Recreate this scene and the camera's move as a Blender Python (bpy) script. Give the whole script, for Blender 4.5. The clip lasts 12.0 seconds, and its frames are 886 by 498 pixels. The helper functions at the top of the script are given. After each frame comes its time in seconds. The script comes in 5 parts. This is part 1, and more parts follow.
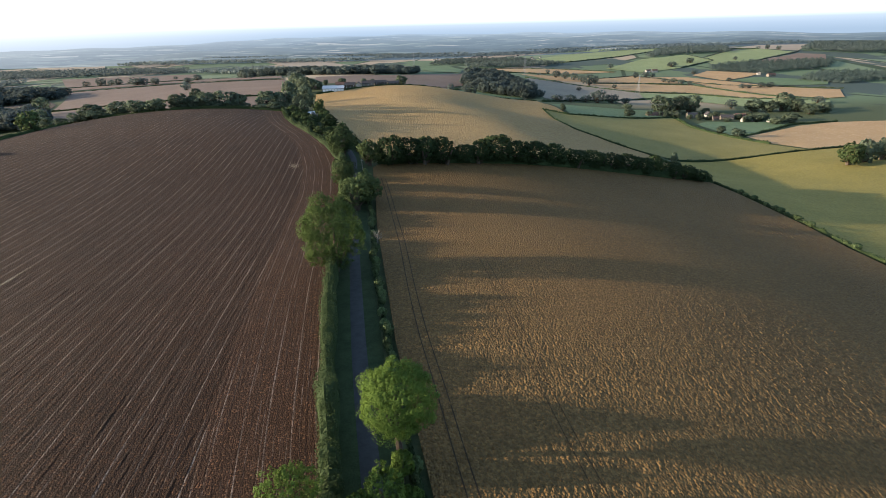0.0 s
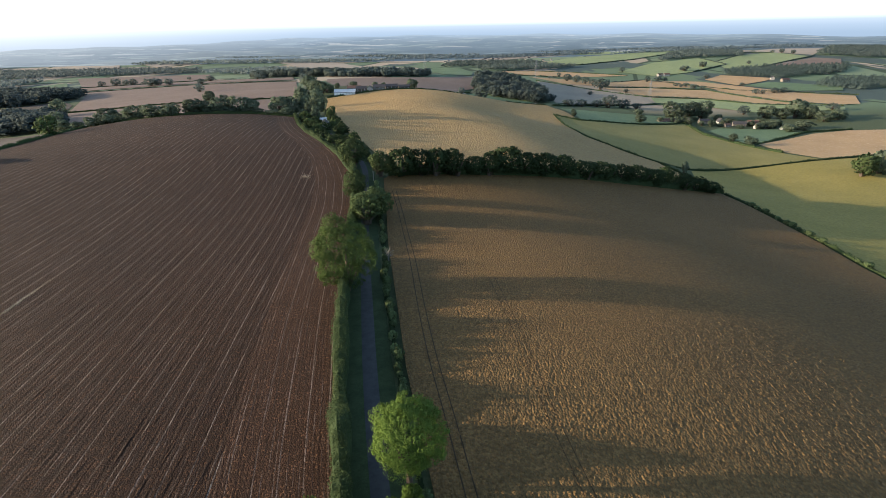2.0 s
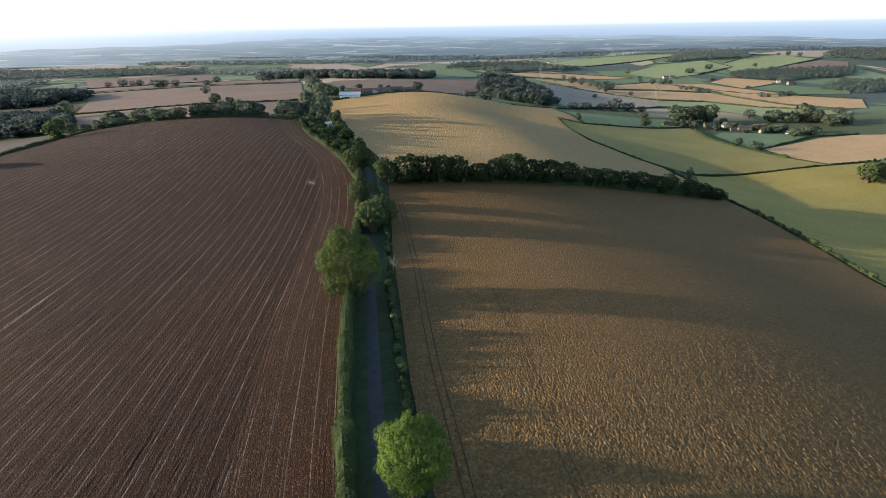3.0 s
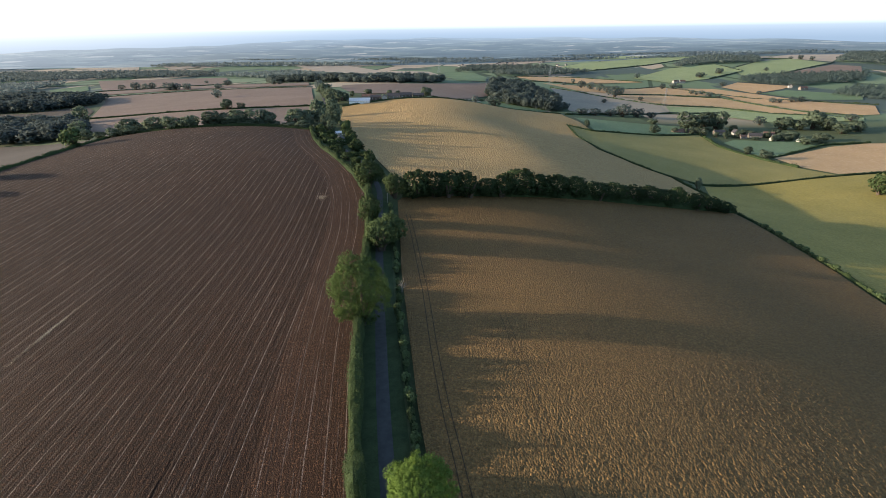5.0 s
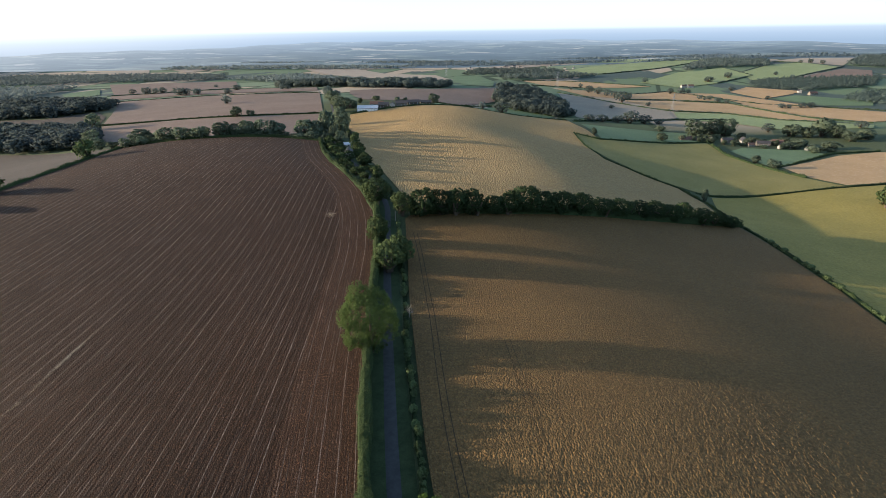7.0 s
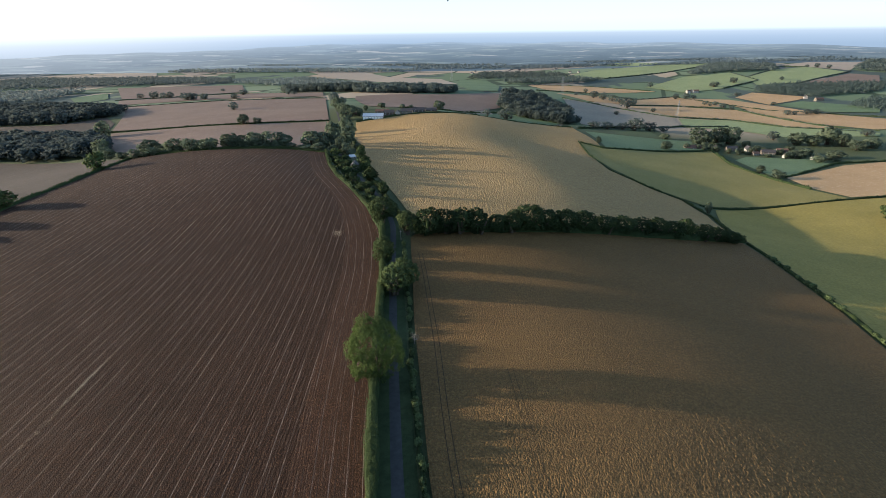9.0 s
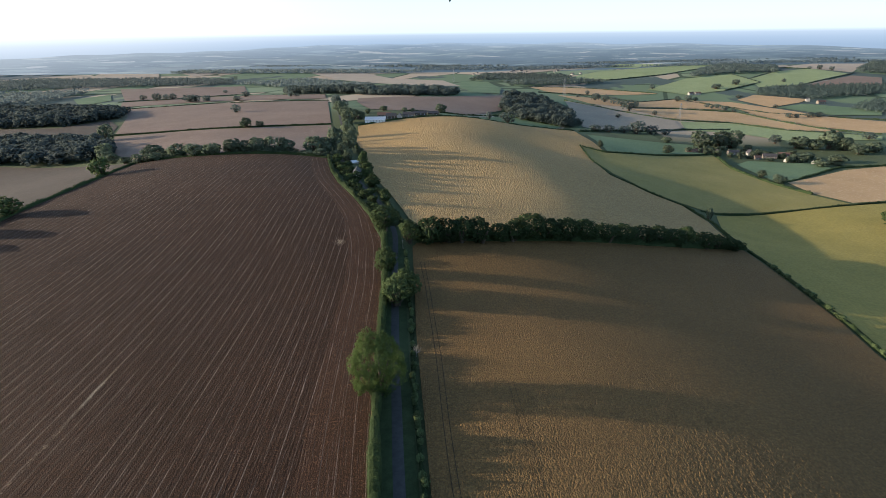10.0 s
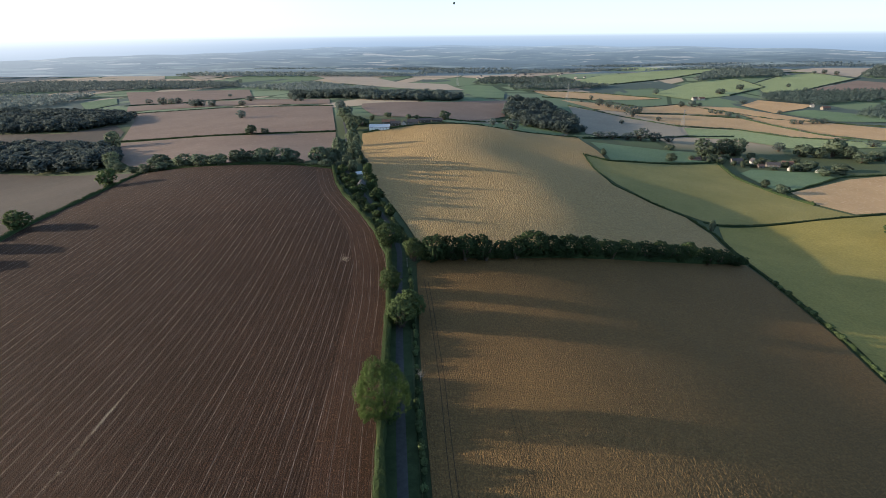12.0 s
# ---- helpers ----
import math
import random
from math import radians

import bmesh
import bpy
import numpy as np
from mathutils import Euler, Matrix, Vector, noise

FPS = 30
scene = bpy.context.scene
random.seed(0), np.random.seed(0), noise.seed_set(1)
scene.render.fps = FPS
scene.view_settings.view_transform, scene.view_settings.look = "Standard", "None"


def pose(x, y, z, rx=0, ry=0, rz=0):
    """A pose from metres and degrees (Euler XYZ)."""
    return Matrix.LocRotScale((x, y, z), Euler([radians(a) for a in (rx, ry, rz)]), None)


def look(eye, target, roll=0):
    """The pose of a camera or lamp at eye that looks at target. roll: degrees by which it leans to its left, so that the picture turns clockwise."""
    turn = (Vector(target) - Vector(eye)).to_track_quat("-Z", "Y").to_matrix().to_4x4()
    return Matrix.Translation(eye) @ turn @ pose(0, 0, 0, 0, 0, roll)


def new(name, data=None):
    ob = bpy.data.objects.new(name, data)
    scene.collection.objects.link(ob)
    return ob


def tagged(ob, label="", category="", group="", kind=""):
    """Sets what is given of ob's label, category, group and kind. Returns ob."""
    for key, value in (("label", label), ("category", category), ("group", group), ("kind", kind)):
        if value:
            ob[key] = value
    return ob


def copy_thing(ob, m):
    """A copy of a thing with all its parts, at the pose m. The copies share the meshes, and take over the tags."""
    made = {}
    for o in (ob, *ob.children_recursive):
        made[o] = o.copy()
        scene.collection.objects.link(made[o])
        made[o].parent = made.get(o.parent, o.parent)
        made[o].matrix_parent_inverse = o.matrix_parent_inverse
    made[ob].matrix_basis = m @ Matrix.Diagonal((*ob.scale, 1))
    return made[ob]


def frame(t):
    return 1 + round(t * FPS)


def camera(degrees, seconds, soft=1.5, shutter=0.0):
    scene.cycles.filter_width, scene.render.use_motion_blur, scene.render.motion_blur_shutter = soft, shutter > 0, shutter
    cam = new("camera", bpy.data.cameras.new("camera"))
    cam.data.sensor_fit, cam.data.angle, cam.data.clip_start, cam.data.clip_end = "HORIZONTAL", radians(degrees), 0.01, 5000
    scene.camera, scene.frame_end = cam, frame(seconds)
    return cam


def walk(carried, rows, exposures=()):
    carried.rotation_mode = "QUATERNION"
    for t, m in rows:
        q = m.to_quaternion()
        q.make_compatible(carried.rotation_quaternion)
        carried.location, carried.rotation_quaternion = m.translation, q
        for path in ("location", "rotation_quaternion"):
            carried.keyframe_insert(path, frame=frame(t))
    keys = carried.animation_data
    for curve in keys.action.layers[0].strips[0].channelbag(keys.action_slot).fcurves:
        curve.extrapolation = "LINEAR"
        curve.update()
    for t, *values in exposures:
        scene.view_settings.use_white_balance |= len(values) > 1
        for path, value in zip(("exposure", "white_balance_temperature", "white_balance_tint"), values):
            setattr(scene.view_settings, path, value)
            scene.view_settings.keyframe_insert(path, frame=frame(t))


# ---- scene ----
cam = camera(82.5, 12.0, 0.7)
PATH = [
    (0, (-0.007, 0.053, 58.239), (-0.030, 1.886, 57.440), -1.39),
    (0.5, (-0.150, 0.272, 59.615), (-0.180, 2.105, 58.815), -1.28),
    (1, (-0.271, 0.460, 61.018), (-0.310, 2.292, 60.218), -1.19),
    (1.5, (-0.372, 0.618, 62.464), (-0.420, 2.451, 61.665), -1.13),
    (2, (-0.455, 0.751, 63.966), (-0.511, 2.584, 63.168), -1.04),
    (2.5, (-0.522, 0.860, 65.536), (-0.585, 2.693, 64.739), -0.94),
    (3, (-0.575, 0.948, 67.183), (-0.646, 2.782, 66.387), -0.89),
    (5, (-0.678, 1.144, 74.655), (-0.779, 2.978, 73.862), -0.77),
    (5.5, (-0.686, 1.167, 76.751), (-0.795, 3.001, 75.960), -0.81),
    (6, (-0.690, 1.184, 78.936), (-0.806, 3.018, 78.146), -0.85),
    (6.5, (-0.693, 1.199, 81.201), (-0.815, 3.033, 80.412), -0.81),
    (7, (-0.696, 1.214, 83.540), (-0.823, 3.048, 82.751), -0.80),
    (9, (-0.747, 1.325, 93.388), (-0.891, 3.159, 92.603), -0.73),
    (9.5, (-0.779, 1.379, 95.895), (-0.926, 3.212, 95.109), -0.70),
    (10, (-0.821, 1.448, 98.380), (-0.971, 3.282, 97.595), -0.68),
    (10.5, (-0.877, 1.536, 100.821), (-1.030, 3.369, 100.036), -0.66),
    (11, (-0.947, 1.644, 103.191), (-1.104, 3.478, 102.407), -0.61),
    (11.5, (-1.034, 1.776, 105.463), (-1.193, 3.610, 104.680), -0.58),
    (12, (-1.140, 1.934, 107.607), (-1.302, 3.768, 106.826), -0.56),
]
walk(cam, [(t, look(eye, target, roll)) for t, eye, target, roll in PATH], [(0.0, 1.30, 6300.0, 11.0), (6.0, 1.22, 6180.0, 11.0), (12.0, 1.09, 6050.0, 11.0)])

# ---- sky, sun, exposure ----
SUN_AZ, SUN_EL = 3.5, 11.3      # heading of the shadows from +x, height of the sun
world = bpy.data.worlds.new("sky")
scene.world = world
world.use_nodes = True
wn, wl = world.node_tree.nodes, world.node_tree.links
sky = wn.new("ShaderNodeTexSky")
sky.sky_type, sky.sun_disc = "NISHITA", False
sky.sun_elevation, sky.sun_rotation = radians(SUN_EL), radians(270 - SUN_AZ)
sky.air_density, sky.dust_density, sky.ozone_density = 1.0, 1.0, 1.5
wl.new(sky.outputs[0], wn["Background"].inputs[0])
wn["Background"].inputs[1].default_value = 0.15
sun = new("sun", bpy.data.lights.new("sun", "SUN"))
sun.data.energy, sun.data.angle, sun.data.color = 4.3, radians(0.53), (1.0, 0.81, 0.57)
ca, sa = math.cos(radians(SUN_AZ)), math.sin(radians(SUN_AZ))
sun.matrix_world = look((-400 * ca, -400 * sa, 400 * math.tan(radians(SUN_EL))), (0, 0, 0))

# ---- lie of the land ----
NEAR_HILLS = [
    (-30, 60, 130, 23.4),
    (-60, 200, 130, -7.5),
    (-110, 350, 130, 8.4),
    (-200, 480, 130, 48.4),
    (-140, 600, 130, -28.9),
    (-90, 780, 130, 30.8),
    (10, 300, 130, 33.1),
    (0, 450, 130, -8.7),
    (30, 620, 130, 38.1),
    (60, 170, 130, 9.8),
    (100, 60, 130, -20.3),
    (150, 300, 130, -23.9),
    (180, 170, 130, 4.6),
    (260, 400, 130, 15.9),
    (250, 600, 130, -5.6),
]
FIELD_HILLS = [
    (400, 650, 130, -1.3),
    (170, 820, 130, 6.8),
    (-330, 430, 130, 1.1),
    (-320, 200, 130, 24.6),
    (-250, 0, 130, -4.9),
    (-330, 700, 130, 15.2),
    (60, 900, 130, -12.3),
    (90, 620, 85, -10.5),
    (120, 130, 85, 22.1),
    (70, 520, 85, 10.8),
    (110, 420, 85, -9.6),
    (60, 350, 85, 27.5),
    (110, 230, 85, -1.6),
    (60, 250, 85, -8.4),
]
MID_HILLS = [
    (-250, 1000, 320, 21.6),
    (-600, 600, 320, 8.1),
    (-700, 1100, 320, 14.4),
    (0, 1300, 320, 20.9),
    (450, 900, 320, -15.1),
    (700, 500, 320, 25.1),
    (-200, -200, 320, 59.1),
    (300, -150, 320, 29.4),
    (-800, 200, 320, 31.1),
    (-300, 1500, 320, -0.3),
    (500, 1500, 320, -10.8),
]
FAR_HILLS = [
    (-1200, 1600, 650, 3.0),
    (0, 2200, 650, -5.0),
    (900, 2100, 650, 16.3),
    (1800, 2400, 650, 21.5),
    (1300, 1000, 650, -7.5),
    (-600, 2300, 650, 4.0),
    (500, 2800, 650, -4.6),
    (-1500, 600, 650, 1.2),
    (1200, 0, 650, -18.2),
]
SLOPES = [
    (120, 140, 60, -4.7),
    (0, 380, 60, -4.6),
    (-40, 540, 60, 3.6),
    (280, 460, 95, -2.5),
    (40, 100, 60, 1.7),
    (80, 660, 60, -2.8),
    (-80, 580, 60, 3.0),
    (280, 460, 60, -2.8),
    (-120, 300, 60, 0.9),
    (-40, 180, 60, -1.9),
    (40, 460, 60, 3.1),
    (160, 100, 60, -3.4),
    (200, 300, 60, 1.8),
    (40, 660, 60, -3.7),
    (-80, 420, 60, -0.8),
    (40, 340, 60, -3.0),
    (0, 260, 60, 1.9),
    (240, 420, 60, -3.3),
    (-40, 580, 60, 4.0),
    (160, 700, 60, 1.9),
    (120, 220, 60, -1.9),
    (-40, 380, 60, -3.8),
    (-120, 340, 60, 2.8),
    (240, 460, 60, -3.1),
    (200, 260, 60, 2.1),
]
HILLS = np.array(NEAR_HILLS + FIELD_HILLS + SLOPES + MID_HILLS + FAR_HILLS, float)
LEVEL = -70.0


def height(x, y):
    """Ground height at x, y (numbers or arrays)."""
    x, y = np.asarray(x, float), np.asarray(y, float)
    z = np.full(np.broadcast(x, y).shape, LEVEL)
    for hx, hy, r, h in HILLS:
        z = z + h * np.exp(-((x - hx) ** 2 + (y - hy) ** 2) / (2 * r * r))
    return z


def ground_z(x, y):
    return float(height(x, y))


# ---- material helpers ----
def material(name, rough=0.9):
    m = bpy.data.materials.new(name)
    m.use_nodes = True
    n, l = m.node_tree.nodes, m.node_tree.links
    b = n["Principled BSDF"]
    b.inputs["Roughness"].default_value = rough
    b.inputs["Specular IOR Level"].default_value = 0.15
    return m, n, l, b


def coords(n, l, scale=(1, 1, 1), turn=0.0):
    tc = n.new("ShaderNodeTexCoord")
    mp = n.new("ShaderNodeMapping")
    mp.inputs["Scale"].default_value = scale
    mp.inputs["Rotation"].default_value = (0, 0, radians(turn))
    if turn:
        mp.vector_type = "POINT"
        pre = n.new("ShaderNodeVectorRotate")
        pre.rotation_type = "Z_AXIS"
        pre.inputs["Angle"].default_value = radians(turn)
        mp.inputs["Rotation"].default_value = (0, 0, 0)
        l.new(tc.outputs["Object"], pre.inputs["Vector"])
        l.new(pre.outputs[0], mp.inputs["Vector"])
    else:
        l.new(tc.outputs["Object"], mp.inputs["Vector"])
    return mp.outputs[0]


def noise_tex(n, l, vec, scale, detail=4.0, rough=0.6):
    t = n.new("ShaderNodeTexNoise")
    t.inputs["Scale"].default_value, t.inputs["Detail"].default_value, t.inputs["Roughness"].default_value = scale, detail, rough
    l.new(vec, t.inputs["Vector"])
    return t.outputs["Fac"]


def ramp(n, l, fac, stops):
    r = n.new("ShaderNodeValToRGB")
    e = r.color_ramp.elements
    while len(e) < len(stops):
        e.new(0.5)
    for k, (p, c) in enumerate(stops):
        e[k].position = p
        e[k].color = (*c, 1)
    l.new(fac, r.inputs[0])
    return r.outputs[0]


def mix(n, l, fac, a, b, kind="MIX"):
    x = n.new("ShaderNodeMix")
    x.data_type, x.blend_type = "RGBA", kind
    if isinstance(fac, float):
        x.inputs[0].default_value = fac
    else:
        l.new(fac, x.inputs[0])
    for sock, v in ((x.inputs[6], a), (x.inputs[7], b)):
        if isinstance(v, tuple):
            sock.default_value = (*v, 1)
        else:
            l.new(v, sock)
    return x.outputs[2]


def tufts(n, l, vec, scale):
    """Small rounded lumps, and a value for each lump."""
    v = n.new("ShaderNodeTexVoronoi")
    v.inputs["Scale"].default_value = scale
    v.inputs["Randomness"].default_value = 1.0
    l.new(vec, v.inputs["Vector"])
    up = n.new("ShaderNodeMath")
    up.operation, up.inputs[0].default_value = "SUBTRACT", 1.0
    l.new(v.outputs["Distance"], up.inputs[1])
    sp = n.new("ShaderNodeSeparateColor")
    l.new(v.outputs["Color"], sp.inputs[0])
    return up.outputs[0], sp.outputs[0]


def bump(n, l, b, fac, strength, distance):
    u = n.new("ShaderNodeBump")
    u.inputs["Strength"].default_value, u.inputs["Distance"].default_value = strength, distance
    l.new(fac, u.inputs["Height"])
    l.new(u.outputs[0], b.inputs["Normal"])


def leaf_material(name, dark, light, clear=0.3):
    m, n, l, b = material(name, 0.85)
    g = n.new("ShaderNodeNewGeometry")
    o = n.new("ShaderNodeObjectInfo")
    c = ramp(n, l, g.outputs["Random Per Island"], [(0.0, dark), (0.6, tuple((a + q) / 2 for a, q in zip(dark, light))), (1.0, light)])
    hs = n.new("ShaderNodeHueSaturation")
    mr = n.new("ShaderNodeMapRange")
    mr.inputs["To Min"].default_value, mr.inputs["To Max"].default_value = 0.75, 1.2
    l.new(o.outputs["Random"], mr.inputs["Value"])
    l.new(mr.outputs[0], hs.inputs["Value"])
    l.new(c, hs.inputs["Color"])
    l.new(hs.outputs[0], b.inputs["Base Color"])
    t = n.new("ShaderNodeBsdfTranslucent")
    l.new(hs.outputs[0], t.inputs["Color"])
    s = n.new("ShaderNodeMixShader")
    s.inputs[0].default_value = clear
    l.new(b.outputs[0], s.inputs[1])
    l.new(t.outputs[0], s.inputs[2])
    l.new(s.outputs[0], n["Material Output"].inputs[0])
    return m


def plain(name, colour, rough=0.8, vary=0.15, scale=2.0):
    m, n, l, b = material(name, rough)
    f = noise_tex(n, l, coords(n, l), scale, 5)
    lo = tuple(v * (1 - vary) for v in colour)
    hi = tuple(min(1, v * (1 + vary)) for v in colour)
    l.new(ramp(n, l, f, [(0.3, lo), (0.7, hi)]), b.inputs["Base Color"])
    return m


ROWS_TURN = 7.5    # the rows and tramlines lean this far to the west of north


def soil_material(name, lo, hi, lines=True):
    m, n, l, b = material(name, 0.95)
    flat = coords(n, l)
    base = ramp(n, l, noise_tex(n, l, flat, 0.02, 4), [(0.3, lo), (0.7, hi)])
    clod, each = tufts(n, l, flat, 4.2)
    c = mix(n, l, 0.8, base, ramp(n, l, each, [(0.0, (0.50, 0.50, 0.50)), (0.6, (0.85, 0.85, 0.85)), (0.85, (1.2, 1.2, 1.2)), (1.0, (3.0, 2.9, 2.75))]), "MULTIPLY")
    if lines:
        if lines == "strip":
            at = n.new("ShaderNodeAttribute")
            at.attribute_name = "strip"
            rows_at = at.outputs["Vector"]
        else:
            rows_at = coords(n, l, (1, 1, 1), -ROWS_TURN)
        long = n.new("ShaderNodeVectorMath")
        long.operation = "MULTIPLY"
        long.inputs[1].default_value = (1.0, 0.05, 0.0)
        l.new(rows_at, long.inputs[0])
        tilt = n.new("ShaderNodeSeparateXYZ")
        l.new(rows_at, tilt.inputs[0])
        sway = noise_tex(n, l, long.outputs[0], 0.22, 2)
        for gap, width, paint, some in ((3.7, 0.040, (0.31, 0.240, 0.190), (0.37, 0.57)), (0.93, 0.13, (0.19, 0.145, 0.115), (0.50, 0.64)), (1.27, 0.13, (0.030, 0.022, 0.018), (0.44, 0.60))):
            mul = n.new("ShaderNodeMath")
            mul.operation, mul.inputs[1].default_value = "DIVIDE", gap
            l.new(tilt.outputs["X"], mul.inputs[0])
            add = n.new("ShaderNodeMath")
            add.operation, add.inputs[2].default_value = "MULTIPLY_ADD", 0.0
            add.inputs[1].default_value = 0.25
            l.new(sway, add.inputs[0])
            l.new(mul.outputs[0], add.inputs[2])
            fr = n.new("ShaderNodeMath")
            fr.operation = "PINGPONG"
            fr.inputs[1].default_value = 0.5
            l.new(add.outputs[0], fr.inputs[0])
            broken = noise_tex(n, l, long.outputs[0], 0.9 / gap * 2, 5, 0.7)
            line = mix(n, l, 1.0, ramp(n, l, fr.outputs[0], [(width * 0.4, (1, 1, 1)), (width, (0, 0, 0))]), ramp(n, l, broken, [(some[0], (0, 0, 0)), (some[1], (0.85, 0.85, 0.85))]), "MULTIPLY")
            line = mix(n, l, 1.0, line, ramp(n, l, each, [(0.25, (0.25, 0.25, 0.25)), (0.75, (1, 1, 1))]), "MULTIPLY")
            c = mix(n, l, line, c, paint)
    l.new(c, b.inputs["Base Color"])
    bump(n, l, b, clod, 1.0, 0.10)
    return m


def crop_material(name, lo, hi, pale, grain=1.2, strength=0.7, relief=0.35, turn=-ROWS_TURN, cut=(0.52, 0.72), fine=0.0, motley=0.35, draw=0.6):
    m, n, l, b = material(name, 0.85)
    flat = coords(n, l)
    along = coords(n, l, (1.0, draw, 1.0), turn)
    big = noise_tex(n, l, flat, 0.018, 5)
    base = ramp(n, l, big, [(0.3, lo), (0.7, hi)])
    g = noise_tex(n, l, along, grain, 5, 0.75)
    c = mix(n, l, ramp(n, l, g, [(cut[0], (0, 0, 0)), (cut[1], (1, 1, 1))]), base, pale)
    l.new(c, b.inputs["Base Color"])
    if fine:
        lump, each = tufts(n, l, along, fine)
        c = mix(n, l, motley, c, ramp(n, l, each, [(0.0, (0.45, 0.45, 0.45)), (0.6, (0.95, 0.95, 0.95)), (1.0, (1.75, 1.7, 1.65))]), "MULTIPLY")
        l.new(c, b.inputs["Base Color"])
        two = n.new("ShaderNodeMath")
        two.operation, two.inputs[1].default_value = "MULTIPLY_ADD", 0.35
        l.new(g, two.inputs[0])
        l.new(lump, two.inputs[2])
        g = two.outputs[0]
    bump(n, l, b, g, strength, relief)
    return m


def grass_material(name, lo, hi, scale=0.05, fine=2.0):
    m, n, l, b = material(name, 0.9)
    flat = coords(n, l)
    c = ramp(n, l, noise_tex(n, l, flat, scale, 6, 0.65), [(0.3, lo), (0.7, hi)])
    g = noise_tex(n, l, flat, fine, 4, 0.7)
    c = mix(n, l, 0.5, c, ramp(n, l, g, [(0.3, (0.55, 0.55, 0.55)), (0.7, (1.3, 1.3, 1.3))]), "MULTIPLY")
    l.new(c, b.inputs["Base Color"])
    bump(n, l, b, g, 0.9, 0.3 / fine)
    return m


def land_material():
    """Rough grass near by, a patchwork of far fields and woods beyond."""
    m, n, l, b = material("land", 0.95)
    flat = coords(n, l, (1, 0.6, 1), 12)
    v = n.new("ShaderNodeTexVoronoi")
    v.inputs["Scale"].default_value = 0.0042
    v.inputs["Randomness"].default_value = 0.85
    l.new(flat, v.inputs["Vector"])
    sep = n.new("ShaderNodeSeparateColor")
    l.new(v.outputs["Color"], sep.inputs[0])
    cell = ramp(n, l, sep.outputs[0], [(0.0, (0.115, 0.155, 0.085)), (0.42, (0.12, 0.16, 0.09)), (0.45, (0.15, 0.19, 0.11)), (0.62, (0.16, 0.20, 0.115)), (0.65, (0.34, 0.27, 0.19)), (0.85, (0.36, 0.28, 0.20)), (1.0, (0.24, 0.175, 0.14))])
    cell.node.color_ramp.interpolation = "CONSTANT"
    edge = n.new("ShaderNodeTexVoronoi")
    edge.feature = "DISTANCE_TO_EDGE"
    edge.inputs["Scale"].default_value = 0.0042
    edge.inputs["Randomness"].default_value = 0.85
    l.new(flat, edge.inputs["Vector"])
    c = mix(n, l, ramp(n, l, edge.outputs["Distance"], [(0.018, (1, 1, 1)), (0.03, (0, 0, 0))]), cell, (0.04, 0.06, 0.03))
    wood = noise_tex(n, l, coords(n, l, (1, 0.45, 1)), 0.0026, 5, 0.6)
    c = mix(n, l, ramp(n, l, wood, [(0.54, (0, 0, 0)), (0.56, (1, 1, 1))]), c, (0.060, 0.082, 0.070))
    fine = noise_tex(n, l, coords(n, l), 0.9, 5, 0.7)
    near = ramp(n, l, fine, [(0.3, (0.045, 0.058, 0.026)), (0.7, (0.085, 0.100, 0.045))])
    tc = n.new("ShaderNodeTexCoord")
    sx = n.new("ShaderNodeSeparateXYZ")
    l.new(tc.outputs["Object"], sx.inputs[0])
    far = n.new("ShaderNodeMapRange")
    far.inputs["From Min"].default_value, far.inputs["From Max"].default_value = 850, 1000
    l.new(sx.outputs["Y"], far.inputs["Value"])
    l.new(mix(n, l, far.outputs[0], near, c), b.inputs["Base Color"])
    bump(n, l, b, fine, 0.4, 0.3)
    return m


def asphalt_material():
    m, n, l, b = material("asphalt", 0.8)
    flat = coords(n, l)
    c = ramp(n, l, noise_tex(n, l, flat, 0.6, 6, 0.7), [(0.3, (0.044, 0.043, 0.041)), (0.7, (0.070, 0.068, 0.065))])
    l.new(c, b.inputs["Base Color"])
    bump(n, l, b, noise_tex(n, l, flat, 30, 2), 0.2, 0.02)
    return m


SOIL = soil_material("ploughed_soil", (0.0292, 0.0142, 0.0071), (0.0408, 0.0199, 0.0099))
REDSOIL = soil_material("red_headland_soil", (0.043, 0.0215, 0.0112), (0.060, 0.0300, 0.0155), "strip")
# Wheel-track soil, darkened for the shade down between the crop
SHADEDTRACK = plain("wheel_track_soil_and_shade", (0.046, 0.032, 0.019), 0.95, 0.3, 1.5)
WHEAT = crop_material("ripe_wheat", (0.130, 0.0755, 0.0275), (0.159, 0.0925, 0.034), (0.214, 0.1315, 0.052), grain=1.9, strength=1.0, relief=0.62, cut=(0.44, 0.72), fine=2.3, motley=0.42, draw=0.85)
BARLEY = crop_material("ripe_barley", (0.258, 0.166, 0.066), (0.306, 0.199, 0.083), (0.40, 0.280, 0.128), grain=0.6, strength=1.0, relief=1.0, cut=(0.42, 0.72), fine=1.1, motley=0.26)
STUBBLE = crop_material("stubble", (0.34, 0.218, 0.108), (0.42, 0.275, 0.140), (0.48, 0.340, 0.190), grain=0.25, strength=0.8, relief=1.2, turn=20)
BARE = crop_material("bare_field", (0.150, 0.104, 0.077), (0.190, 0.132, 0.099), (0.235, 0.170, 0.132), grain=0.25, strength=0.5, relief=0.6, turn=75)
DUN = crop_material("dun_field", (0.052, 0.040, 0.029), (0.068, 0.051, 0.037), (0.088, 0.068, 0.050), grain=0.25, strength=0.5, relief=0.5, turn=75)
GREYCROP = crop_material("grey_crop", (0.23, 0.19, 0.14), (0.28, 0.23, 0.17), (0.33, 0.28, 0.21), grain=0.25, strength=0.4, relief=0.4, turn=40)
